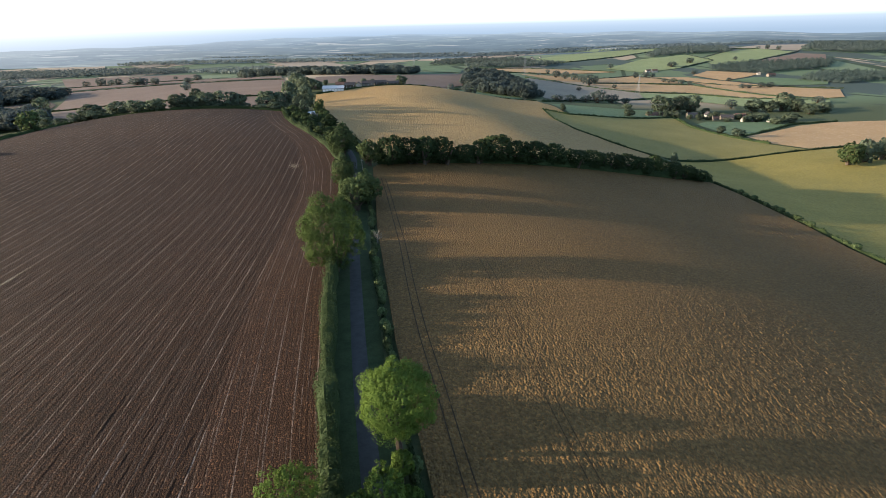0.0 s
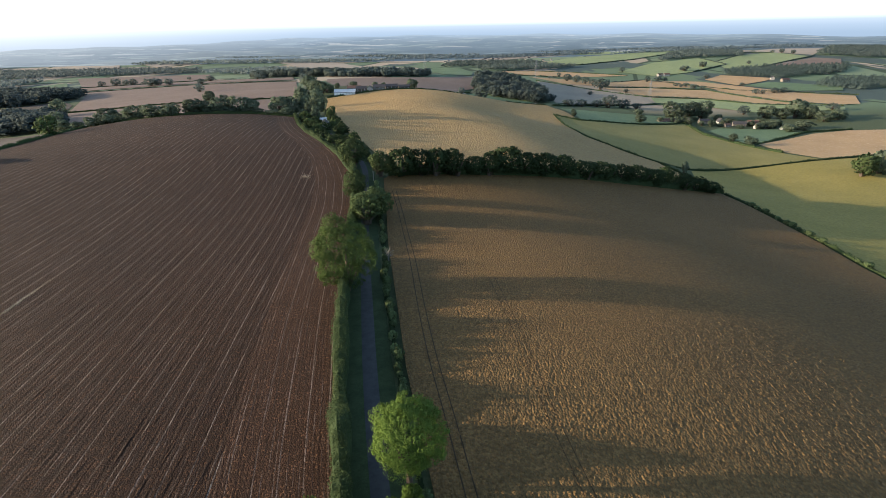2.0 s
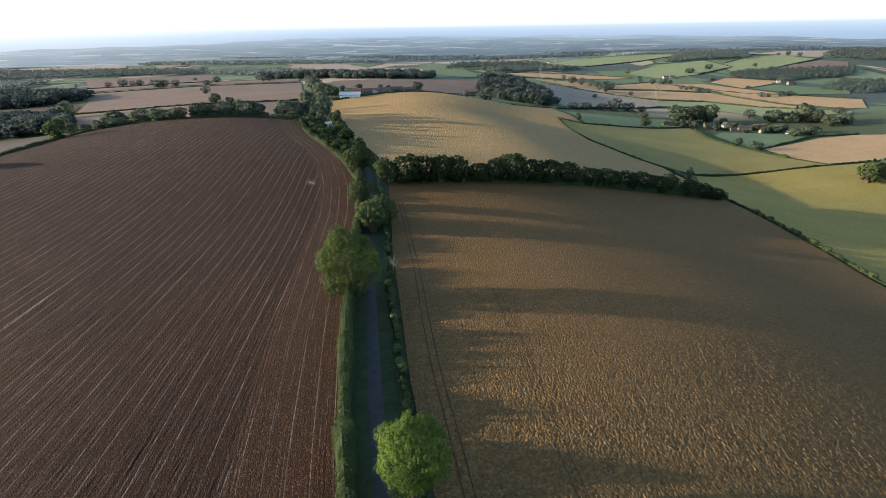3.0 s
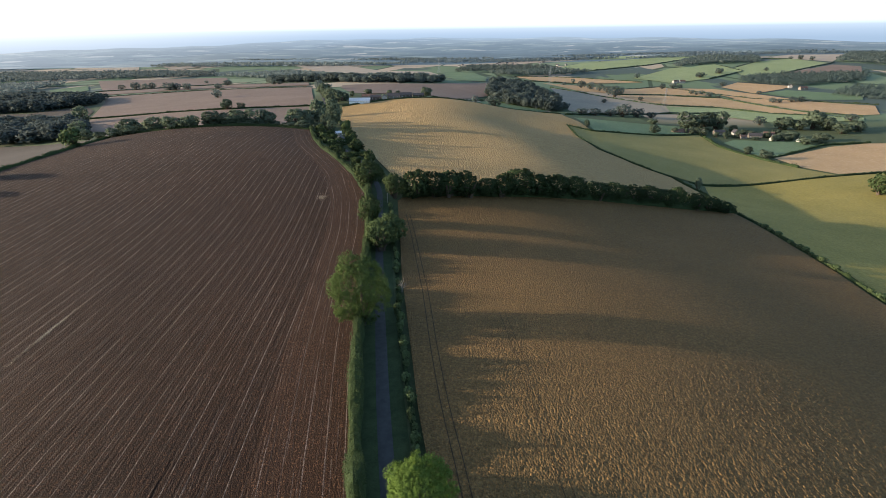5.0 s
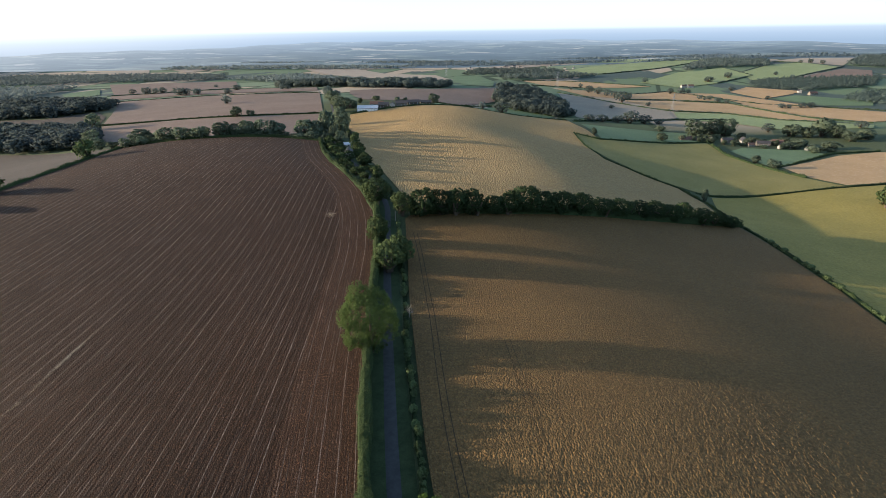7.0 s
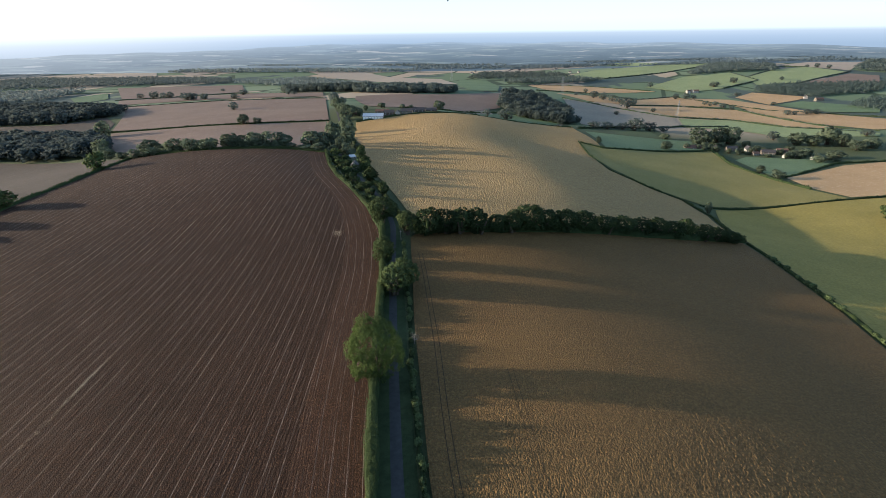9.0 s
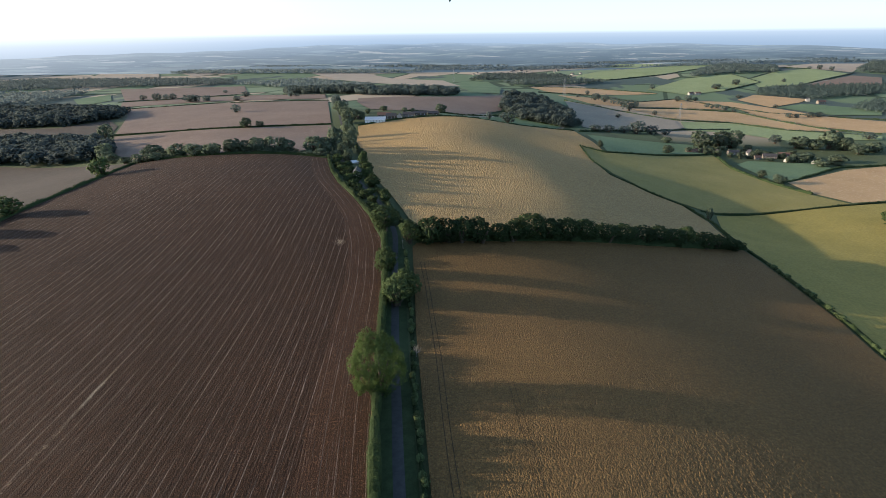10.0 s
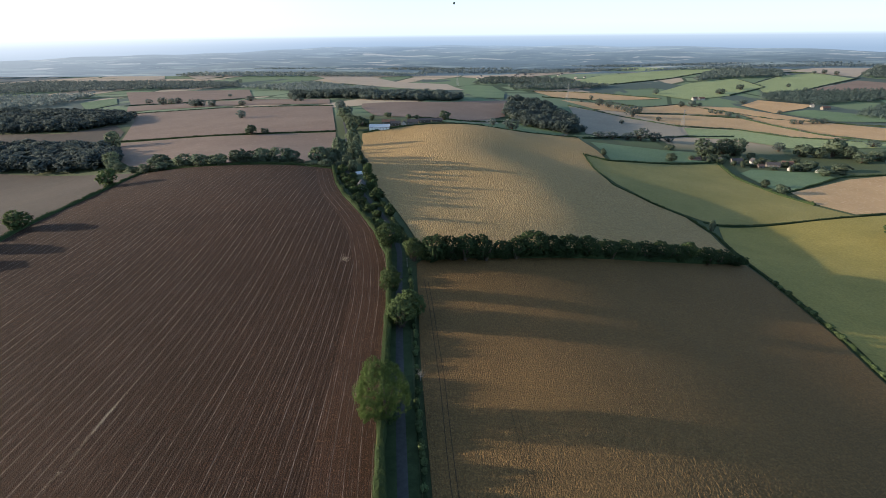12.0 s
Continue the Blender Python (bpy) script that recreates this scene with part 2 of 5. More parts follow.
PASTURE = grass_material("pasture_grass", (0.190, 0.164, 0.052), (0.246, 0.206, 0.070), 0.02, 0.6)
HAY = grass_material("dry_meadow", (0.215, 0.175, 0.046), (0.275, 0.220, 0.060), 0.02, 0.6)
FARGREEN = grass_material("far_pasture", (0.195, 0.230, 0.105), (0.250, 0.285, 0.135), 0.008, 0.2)
LUSH = grass_material("lush_grass", (0.095, 0.140, 0.072), (0.135, 0.185, 0.095), 0.012, 0.4)
VERGE = grass_material("verge_grass", (0.028, 0.044, 0.017), (0.056, 0.074, 0.030), 0.3, 3.0)
DRYVERGE = grass_material("dry_verge", (0.13, 0.105, 0.04), (0.20, 0.165, 0.07), 0.3, 3.0)
LAND = land_material()
ASPHALT = asphalt_material()
BARK = plain("bark", (0.085, 0.065, 0.05), 0.9, 0.35, 3.0)
OAK = leaf_material("oak_leaves", (0.046, 0.072, 0.029), (0.080, 0.108, 0.042))
LIME = leaf_material("lime_leaves", (0.068, 0.116, 0.021), (0.120, 0.178, 0.036), 0.27)
ASH = leaf_material("ash_leaves", (0.068, 0.110, 0.030), (0.116, 0.164, 0.046))
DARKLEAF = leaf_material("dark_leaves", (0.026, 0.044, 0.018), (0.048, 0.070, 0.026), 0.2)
HEDGELEAF = leaf_material("hedge_leaves", (0.036, 0.060, 0.020), (0.098, 0.128, 0.050))
# Far foliage: aerial haze is put into the leaf colour, paler and bluer
FARHAZELEAF = leaf_material("far_hazed_leaves", (0.120, 0.150, 0.136), (0.132, 0.162, 0.146), 0.5)
HAZELEAF = leaf_material("distant_hazed_leaves", (0.140, 0.178, 0.190), (0.150, 0.188, 0.200), 0.5)
PALEHAZELEAF = leaf_material("plateau_hazed_leaves", (0.150, 0.180, 0.174), (0.160, 0.190, 0.184), 0.5)
SHRUBLEAF = leaf_material("shrub_leaves", (0.090, 0.130, 0.054), (0.165, 0.210, 0.095))
# Valley trees: a thinner veil of haze mixed into the green
MIDHAZELEAF = leaf_material("valley_hazed_leaves", (0.112, 0.142, 0.096), (0.134, 0.166, 0.110), 0.45)
# Western woods: their shade and haze are both in this leaf colour
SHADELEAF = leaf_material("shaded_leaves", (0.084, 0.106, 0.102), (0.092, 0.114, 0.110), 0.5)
# Plantation needles, lightened and blued in the colour for the haze over them
HAZEFIR = leaf_material("hazed_fir_needles", (0.096, 0.132, 0.120), (0.108, 0.144, 0.130), 0.4)
DEADWOOD = plain("dead_wood", (0.22, 0.195, 0.16), 0.9, 0.2, 4.0)


# ---- mesh helpers ----
def fast_mesh(name, verts, faces, mat, smooth=False, normals=None):
    """A mesh of quads from arrays."""
    verts, faces = np.asarray(verts, np.float32), np.asarray(faces, np.int32)
    me = bpy.data.meshes.new(name)
    me.vertices.add(len(verts))
    me.vertices.foreach_set("co", verts.ravel())
    me.loops.add(faces.size)
    me.loops.foreach_set("vertex_index", faces.ravel())
    me.polygons.add(len(faces))
    me.polygons.foreach_set("loop_start", np.arange(0, faces.size, faces.shape[1], dtype=np.int32))
    me.update(calc_edges=True)
    me.validate()
    me.materials.append(mat)
    me.polygons.foreach_set("use_smooth", np.full(len(faces), smooth or normals is not None))
    if normals is not None:
        me.normals_split_custom_set_from_vertices(np.asarray(normals, np.float32).tolist())
    return me


def soft_normals(rng, nn, spread=0.32):
    """One shading normal a leaf, near the crown's own."""
    v = nn + rng.normal(0, spread, nn.shape)
    v /= np.linalg.norm(v, axis=1, keepdims=True) + 1e-9
    return np.repeat(v, 4, axis=0)


def part(name, bm, mat, parent, label=""):
    me = bpy.data.meshes.new(name)
    bm.to_mesh(me)
    bm.free()
    me.materials.append(mat)
    ob = new(name, me)
    ob.parent = parent
    return tagged(ob, label)


def grid_faces(nu, nv, keep=None):
    i = np.arange((nu - 1) * (nv - 1))
    a = (i // (nv - 1)) * nv + i % (nv - 1)
    f = np.stack([a, a + nv, a + nv + 1, a + 1], 1)
    return f if keep is None else f[keep]


def inside(px, py, poly):
    px, py = np.asarray(px), np.asarray(py)
    hit = np.zeros(px.shape, bool)
    for (x0, y0), (x1, y1) in zip(poly, poly[1:] + poly[:1]):
        if y0 != y1:
            hit ^= ((y0 > py) != (y1 > py)) & (px < (x1 - x0) * (py - y0) / (y1 - y0) + x0)
    return hit


def trim_unused(verts, faces):
    used = np.unique(faces)
    back = np.full(len(verts), -1)
    back[used] = np.arange(len(used))
    return verts[used], back[faces]


def along(line, step):
    """Points at even steps along a line of corners, with headings."""
    pts = np.array(line, float)
    seg = np.hypot(*np.diff(pts, axis=0).T)
    s = np.concatenate([[0], np.cumsum(seg)])
    t = np.linspace(0, s[-1], max(2, int(s[-1] / step) + 1))
    x, y = np.interp(t, s, pts[:, 0]), np.interp(t, s, pts[:, 1])
    for _ in range(2 if len(line) > 2 else 0):
        k = max(1, int(6 / step))
        if len(x) > 4 * k:
            pad = np.pad(np.stack([x, y]), ((0, 0), (k, k)), mode="reflect", reflect_type="odd")
            ker = np.ones(2 * k + 1) / (2 * k + 1)
            x, y = np.convolve(pad[0], ker, "valid"), np.convolve(pad[1], ker, "valid")
    dx, dy = np.gradient(x), np.gradient(y)
    n = np.hypot(dx, dy) + 1e-9
    return x, y, dx / n, dy / n


def ribbon(name, line, offsets, lift, mat, step=2.0):
    """A strip draped over the land along a line; offsets across it, to the right."""
    x, y, dx, dy = along(line, step)
    off = np.array(offsets)
    X, Y = x[:, None] + dy[:, None] * off, y[:, None] - dx[:, None] * off
    Z = height(X, Y) + np.array(lift)
    V = np.stack([X, Y, Z], -1).reshape(-1, 3)
    me = fast_mesh(name, V, grid_faces(len(x), len(off)), mat, True)
    run = np.concatenate([[0], np.cumsum(np.hypot(np.diff(x), np.diff(y)))])
    strip = np.stack([np.broadcast_to(off, X.shape), np.broadcast_to(run[:, None], X.shape), np.zeros(X.shape)], -1)
    me.attributes.new("strip", "FLOAT_VECTOR", "POINT").data.foreach_set("vector", strip.astype(np.float32).ravel())
    return new(name, me)


def field(name, poly, mat, lift, step, label, category="field"):
    """A field draped over the land, cut along a grid so that it follows the slopes."""
    bm = bmesh.new()
    bm.faces.new([bm.verts.new((x, y, 0)) for x, y in poly])
    xs, ys = [p[0] for p in poly], [p[1] for p in poly]
    for axis, lo, hi in ((0, min(xs), max(xs)), (1, min(ys), max(ys))):
        c = lo + step
        while c < hi:
            at = (c, 0, 0) if axis == 0 else (0, c, 0)
            no = (1, 0, 0) if axis == 0 else (0, 1, 0)
            bmesh.ops.bisect_plane(bm, geom=bm.verts[:] + bm.edges[:] + bm.faces[:], plane_co=at, plane_no=no)
            c += step
    bmesh.ops.triangulate(bm, faces=bm.faces[:])
    for v in bm.verts:
        v.co.z = ground_z(v.co.x, v.co.y) + lift
    bmesh.ops.recalc_face_normals(bm, faces=bm.faces[:])
    if sum(f.normal.z for f in bm.faces) < 0:
        bmesh.ops.reverse_faces(bm, faces=bm.faces[:])
    for f in bm.faces:
        f.smooth = True
    me = bpy.data.meshes.new(name)
    bm.to_mesh(me)
    bm.free()
    me.materials.append(mat)
    return tagged(new(name, me), label, category, kind="structure")


def leaf_quads(rng, pts, normals, size, loose=0.55):
    """A small bent quad at each point, facing roughly along its normal."""
    n = normals + rng.normal(0, loose, pts.shape)
    n /= np.linalg.norm(n, axis=1, keepdims=True) + 1e-9
    t = np.cross(n, rng.normal(0, 1, pts.shape))
    t /= np.linalg.norm(t, axis=1, keepdims=True) + 1e-9
    b = np.cross(n, t)
    s = (size * rng.uniform(0.6, 1.35, len(pts)))[:, None]
    w = s * rng.uniform(0.55, 0.9, len(pts))[:, None]
    return np.stack([pts - t * s * 0.5, pts - b * w * 0.5 + n * s * 0.08, pts + t * s * 0.5, pts + b * w * 0.5 + n * s * 0.08], 1)


def crown_points(rng, width, tall, low, n, lobes, full=False):
    """Points and normals on a lobed crown between heights low and tall."""
    mid, rz, rx = (low + tall) / 2, (tall - low) / 2, width / 2
    d = rng.normal(0, 1, (lobes, 3))
    d /= np.sum(np.abs(d) ** 3, axis=1, keepdims=True) ** (1 / 3)
    c = d * np.array([rx, rx, rz]) * (rng.uniform(0.42, 0.60, (lobes, 1)) if full else rng.uniform(0.35, 0.68, (lobes, 1)))
    c = np.vstack([c, [[0, 0, rz * 0.1]]])
    r = np.append(rng.uniform(0.24, 0.42, lobes), 0.74) * min(rx, rz) * 1.05
    pick = rng.choice(lobes + 1, n * 3, p=r * r / np.sum(r * r))
    nn = rng.normal(0, 1, (n * 3, 3))
    nn /= np.linalg.norm(nn, axis=1, keepdims=True)
    p = c[pick] + nn * r[pick][:, None] * rng.uniform(0.80, 1.06, (n * 3, 1))
    deep = np.min(np.linalg.norm(p[:, None] - c[None], axis=2) / r[None], axis=1)
    ok = np.flatnonzero(deep > 0.74)[:n]
    p, nn = p[ok], nn[ok]
    p[:, 2] += mid
    return p, nn


def crown_leaves(seed, width, tall, low, n, size, lobes, sprays=0):
    """Leaf quads over a lobed crown and their normals; with sprays they gather in that many tufts."""
    rng = np.random.default_rng(seed)
    if sprays:
        c, cn = crown_points(rng, width, tall, low, sprays, lobes, sprays > 300)
        pick = rng.integers(0, len(c), n)
        off = rng.normal(0, 1, (n, 3))
        off /= np.linalg.norm(off, axis=1, keepdims=True)
        rad = width * (rng.uniform(0.022, 0.048, len(c)) if sprays > 300 else rng.uniform(0.035, 0.065, len(c)))[pick][:, None]
        p = c[pick] + off * rad * rng.uniform(0.5, 1.0, (n, 1)) ** 0.5
        nn = off + cn[pick] * 0.8
        inner, inn = crown_points(rng, width * 0.86, tall * 0.96, low * 1.05, n // 4, lobes)
        p, nn = np.vstack([p, inner]), np.vstack([nn, inn])
    else:
        p, nn = crown_points(rng, width, tall, low, n, lobes)
    q = leaf_quads(rng, p, nn, size)
    out = p - np.array([0, 0, (low + tall) / 2])
    out = out / np.array([width / 2, width / 2, (tall - low) / 2]) + nn * (1.3 if sprays else 0.7)
    return q, soft_normals(rng, out)


def crown_mesh(name, seed, width, tall, low, n, size, lobes, mat, sprays=0):
    q, normals = crown_leaves(seed, width, tall, low, n, size, lobes, sprays)
    return fast_mesh(name, q.reshape(-1, 3), np.arange(len(q) * 4).reshape(-1, 4), mat, normals=normals)


def tube(bm, points, radii, sides=7):
    rings = []
    for k, (p, r) in enumerate(zip(points, radii)):
        d = Vector(points[min(k + 1, len(points) - 1)]) - Vector(points[max(k - 1, 0)])
        q = d.to_track_quat("Z", "Y")
        rings.append([bm.verts.new(Vector(p) + q @ Vector((r * math.cos(a), r * math.sin(a), 0))) for a in (2 * math.pi * i / sides for i in range(sides))])
    for a, b in zip(rings, rings[1:]):
        for i in range(sides):
            bm.faces.new((a[i], a[(i + 1) % sides], b[(i + 1) % sides], b[i]))
    bm.faces.new(rings[-1])
    bm.faces.new(rings[0][::-1])


def trunk_mesh(name, seed, width, tall, low, limbs, sides=7):
    rnd = random.Random(seed)
    bm = bmesh.new()
    r = tall * 0.028 + 0.05
    top = low + (tall - low) * 0.55
    lean = (rnd.uniform(-0.3, 0.3), rnd.uniform(-0.3, 0.3))
    tube(bm, [(0, 0, -0.6), (0, 0, 0.4), (lean[0] * 0.5, lean[1] * 0.5, low), (lean[0], lean[1], top)], [r * 1.5, r * 1.05, r * 0.85, r * 0.35], sides)
    for k in range(limbs):
        a = 2 * math.pi * (k + rnd.uniform(-0.3, 0.3)) / max(1, limbs)
        z0 = low * rnd.uniform(0.75, 1.1)
        reach = width * rnd.uniform(0.24, 0.36)
        up = (tall - low) * rnd.uniform(0.25, 0.55)
        tube(bm, [(0, 0, z0), (math.cos(a) * reach * 0.5, math.sin(a) * reach * 0.5, z0 + up * 0.6), (math.cos(a) * reach, math.sin(a) * reach, z0 + up)], [r * 0.55, r * 0.35, r * 0.12], 5)
    me = bpy.data.meshes.new(name)
    bm.to_mesh(me)
    bm.free()
    me.materials.append(BARK)
    return me


def tree(seed, width, tall, low, n, size, lobes, mat, limbs=4, sprays=0):
    """A tree at the world's origin: an Empty with trunk and crown."""
    base = new("tree")
    t = new("trunk", trunk_mesh("trunk", seed, width, tall, low, limbs))
    c = new("crown", crown_mesh("crown", seed, width, tall, low, n, size, lobes, mat, sprays))
    t.parent = c.parent = base
    return base


def stand(ob, x, y, width=1.0, tall=1.0, turn=0.0, sink=0.0):
    """Sets a thing built at unit size on the land."""
    ob.location = (x, y, ground_z(x, y) - sink)
    ob.rotation_euler = (0, 0, turn)
    ob.scale = (width, width, tall)
    return ob


def hedge(name, line, width, tall, per_metre, leaf, mat, label, seed, step=1.0, ragged=0.25, gaps=0.0):
    """One hedge: a lumpy body along a line, covered with leaves."""
    rng = np.random.default_rng(seed)
    x, y, dx, dy = along(line, step)
    n = len(x)
    prof = np.array([(-0.5, -0.05), (-0.48, 0.45), (-0.36, 0.85), (0, 1.0), (0.36, 0.85), (0.48, 0.45), (0.5, -0.05)])
    k = max(1, int(3 / step))
    wob = np.convolve(rng.normal(0, 1, n + 2 * k), np.ones(2 * k + 1) / math.sqrt(2 * k + 1), "valid")
    h = tall * (1 + ragged * wob).clip(0.45, 1.9)
    if gaps:
        h = h * np.where(np.convolve(rng.random(n + 2 * k), np.ones(2 * k + 1) / (2 * k + 1), "valid") < gaps, 0.25, 1.0)
    w = width * (1 + 0.5 * ragged * np.convolve(rng.normal(0, 1, n + 2 * k), np.ones(2 * k + 1) / math.sqrt(2 * k + 1), "valid")).clip(0.6, 1.5)
    o = prof[None, :, 0] * w[:, None] * 0.88
    X, Y = x[:, None] + dy[:, None] * o, y[:, None] - dx[:, None] * o
    Z = height(x, y)[:, None] + prof[None, :, 1] * h[:, None] * 0.9 + rng.normal(0, 0.04 * tall, (n, 7))
    V = np.stack([X, Y, Z], -1).reshape(-1, 3)
    F = grid_faces(n, 7)
    m = int(per_metre * n * step)
    i = rng.integers(0, n, m)
    a = rng.uniform(0, math.pi, m)
    r = rng.uniform(0.80, 1.20, m)
    oo = -np.cos(a) * 0.5 * w[i] * r * (0.65 + 0.35 * np.sin(a) ** 0.3)
    zz = np.sin(a) ** 0.6 * h[i] * r
    j = rng.uniform(-0.5, 0.5, m) * step
    px = x[i] + dx[i] * j + dy[i] * oo
    py = y[i] + dy[i] * j - dx[i] * oo
    P = np.stack([px, py, height(px, py) + zz], 1)
    N = np.stack([-np.cos(a) * dy[i], np.cos(a) * dx[i], np.sin(a)], 1)
    Q = leaf_quads(rng, P, N, leaf)
    foot = np.array([x[0], y[0], ground_z(x[0], y[0])])
    base = new(name)
    base.location = foot.tolist()
    # The body's dark leaf colour stands for the shade inside the hedge
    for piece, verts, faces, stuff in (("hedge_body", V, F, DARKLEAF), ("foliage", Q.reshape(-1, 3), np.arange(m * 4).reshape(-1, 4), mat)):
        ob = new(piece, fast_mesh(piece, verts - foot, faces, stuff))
        ob.parent = base
    return tagged(base, label, "hedge")


def wood(name, poly, spacing, tall, n, leaf, mat, label, seed, fir=False):
    """A wood: many crowns of small leaf clumps over an area, one mass."""
    rng = np.random.default_rng(seed)
    xs, ys = [p[0] for p in poly], [p[1] for p in poly]
    gx, gy = np.meshgrid(np.arange(min(xs), max(xs), spacing), np.arange(min(ys), max(ys), spacing))
    gx = (gx + rng.uniform(-0.45, 0.45, gx.shape) * spacing).ravel()
    gy = (gy + rng.uniform(-0.45, 0.45, gy.shape) * spacing).ravel()
    ok = inside(gx, gy, poly)
    gx, gy = gx[ok], gy[ok]
    gz = height(gx, gy)
    out, shade = [], []
    for cx, cy, cz in zip(gx, gy, gz):
        t = tall * rng.uniform(0.82, 1.1)
        w = spacing * rng.uniform(1.4, 1.95)
        if fir:
            u = rng.uniform(0, 1, n) ** 0.7
            a = rng.uniform(0, 2 * math.pi, n)
            p = np.stack([np.cos(a) * u * w * 0.42, np.sin(a) * u * w * 0.42, t * (1 - u * 0.85)], 1)
            nn = np.stack([np.cos(a), np.sin(a), np.full(n, 0.6)], 1)
        else:
            p, nn = crown_points(rng, w, t, t * 0.12, n, 7)
        out.append(leaf_quads(rng, p + np.array([cx, cy, cz]), nn, leaf, 0.3))
        away = (p - np.array([0, 0, t * 0.5])) / np.array([w / 2, w / 2, t / 2]) + nn * 0.5
        shade.append(soft_normals(rng, away, 0.12))
    Q = np.concatenate(out)
    return tagged(new(name, fast_mesh(name, Q.reshape(-1, 3), np.arange(len(Q) * 4).reshape(-1, 4), mat, normals=np.concatenate(shade))), label, "wood", kind="stuff")


# ---- ground ----
def spread(lo, hi, n, dense):
    t = np.linspace(np.arcsinh(lo / dense), np.arcsinh(hi / dense), n)
    return np.sinh(t) * dense


gx = spread(-4900, 4900, 330, 260)
gy = spread(-2500, 2515, 250, 300)
GX, GY = np.meshgrid(gx, gy, indexing="ij")
ground = new("ground", fast_mesh("ground", np.stack([GX, GY, height(GX, GY)], -1).reshape(-1, 3), grid_faces(len(gx), len(gy)), LAND, True))
tagged(ground, "rolling farmland of rough grass and distant fields", "ground", kind="structure")



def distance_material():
    """Far country: woods and pale fields, with blue haze painted in and glowing."""
    m, n, l, b = material("painted_haze_distance", 1.0)
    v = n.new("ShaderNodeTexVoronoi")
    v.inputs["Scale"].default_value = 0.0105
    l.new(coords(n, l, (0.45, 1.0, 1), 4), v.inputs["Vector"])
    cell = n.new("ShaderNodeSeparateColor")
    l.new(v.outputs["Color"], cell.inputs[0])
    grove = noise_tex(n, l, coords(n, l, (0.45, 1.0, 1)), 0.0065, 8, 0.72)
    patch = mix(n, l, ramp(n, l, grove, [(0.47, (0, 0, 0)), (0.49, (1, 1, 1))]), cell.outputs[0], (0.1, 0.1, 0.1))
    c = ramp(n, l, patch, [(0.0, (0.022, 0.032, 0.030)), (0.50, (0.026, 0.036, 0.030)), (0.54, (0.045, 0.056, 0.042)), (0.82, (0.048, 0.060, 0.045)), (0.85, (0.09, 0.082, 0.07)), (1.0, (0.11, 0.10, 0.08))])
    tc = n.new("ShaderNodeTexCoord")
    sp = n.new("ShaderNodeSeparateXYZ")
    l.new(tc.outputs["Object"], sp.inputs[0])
    # Haze as emission colour: bluer and paler with distance, whiter to the west
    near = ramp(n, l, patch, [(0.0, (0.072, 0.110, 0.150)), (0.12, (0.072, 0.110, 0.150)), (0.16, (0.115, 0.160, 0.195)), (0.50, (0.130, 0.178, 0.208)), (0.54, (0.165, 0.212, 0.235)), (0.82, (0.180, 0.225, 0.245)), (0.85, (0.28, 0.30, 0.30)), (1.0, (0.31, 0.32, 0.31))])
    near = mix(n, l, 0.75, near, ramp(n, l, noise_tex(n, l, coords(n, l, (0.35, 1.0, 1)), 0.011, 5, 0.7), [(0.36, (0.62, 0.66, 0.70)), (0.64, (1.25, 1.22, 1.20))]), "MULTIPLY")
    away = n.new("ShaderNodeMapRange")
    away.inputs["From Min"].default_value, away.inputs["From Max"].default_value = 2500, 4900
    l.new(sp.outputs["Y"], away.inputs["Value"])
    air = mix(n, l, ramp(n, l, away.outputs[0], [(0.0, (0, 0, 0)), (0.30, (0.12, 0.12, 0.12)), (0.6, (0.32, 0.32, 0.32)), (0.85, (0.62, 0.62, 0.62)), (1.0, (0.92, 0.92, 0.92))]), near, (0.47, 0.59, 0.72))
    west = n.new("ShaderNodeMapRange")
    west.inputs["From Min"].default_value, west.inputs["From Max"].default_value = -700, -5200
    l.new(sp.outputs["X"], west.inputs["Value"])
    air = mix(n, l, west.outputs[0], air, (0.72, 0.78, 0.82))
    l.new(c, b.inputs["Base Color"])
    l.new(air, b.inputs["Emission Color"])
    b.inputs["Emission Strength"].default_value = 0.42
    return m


def haze_material():
    """Glowing paint for the air over the horizon, blue at its foot, whiter towards the sun."""
    m, n, l, b = material("glowing_haze_sky", 1.0)
    tc = n.new("ShaderNodeTexCoord")
    sp = n.new("ShaderNodeSeparateXYZ")
    l.new(tc.outputs["Object"], sp.inputs[0])
    up = n.new("ShaderNodeMapRange")
    up.inputs["From Min"].default_value, up.inputs["From Max"].default_value = -100, 400
    l.new(sp.outputs["Z"], up.inputs["Value"])
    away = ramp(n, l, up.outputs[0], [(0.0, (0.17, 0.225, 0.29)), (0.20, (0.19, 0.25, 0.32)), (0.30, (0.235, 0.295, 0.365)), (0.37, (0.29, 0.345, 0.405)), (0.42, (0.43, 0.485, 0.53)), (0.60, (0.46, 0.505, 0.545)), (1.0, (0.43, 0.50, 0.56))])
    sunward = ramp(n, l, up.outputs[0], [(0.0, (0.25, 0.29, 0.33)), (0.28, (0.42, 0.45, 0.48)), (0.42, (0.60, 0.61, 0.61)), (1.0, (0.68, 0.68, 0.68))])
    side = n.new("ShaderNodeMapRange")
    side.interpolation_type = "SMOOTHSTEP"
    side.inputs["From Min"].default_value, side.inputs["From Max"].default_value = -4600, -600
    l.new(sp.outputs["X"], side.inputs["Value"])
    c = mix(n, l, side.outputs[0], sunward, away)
    e = n.new("ShaderNodeEmission")
    l.new(c, e.inputs["Color"])
    l.new(e.outputs[0], n["Material Output"].inputs[0])
    return m


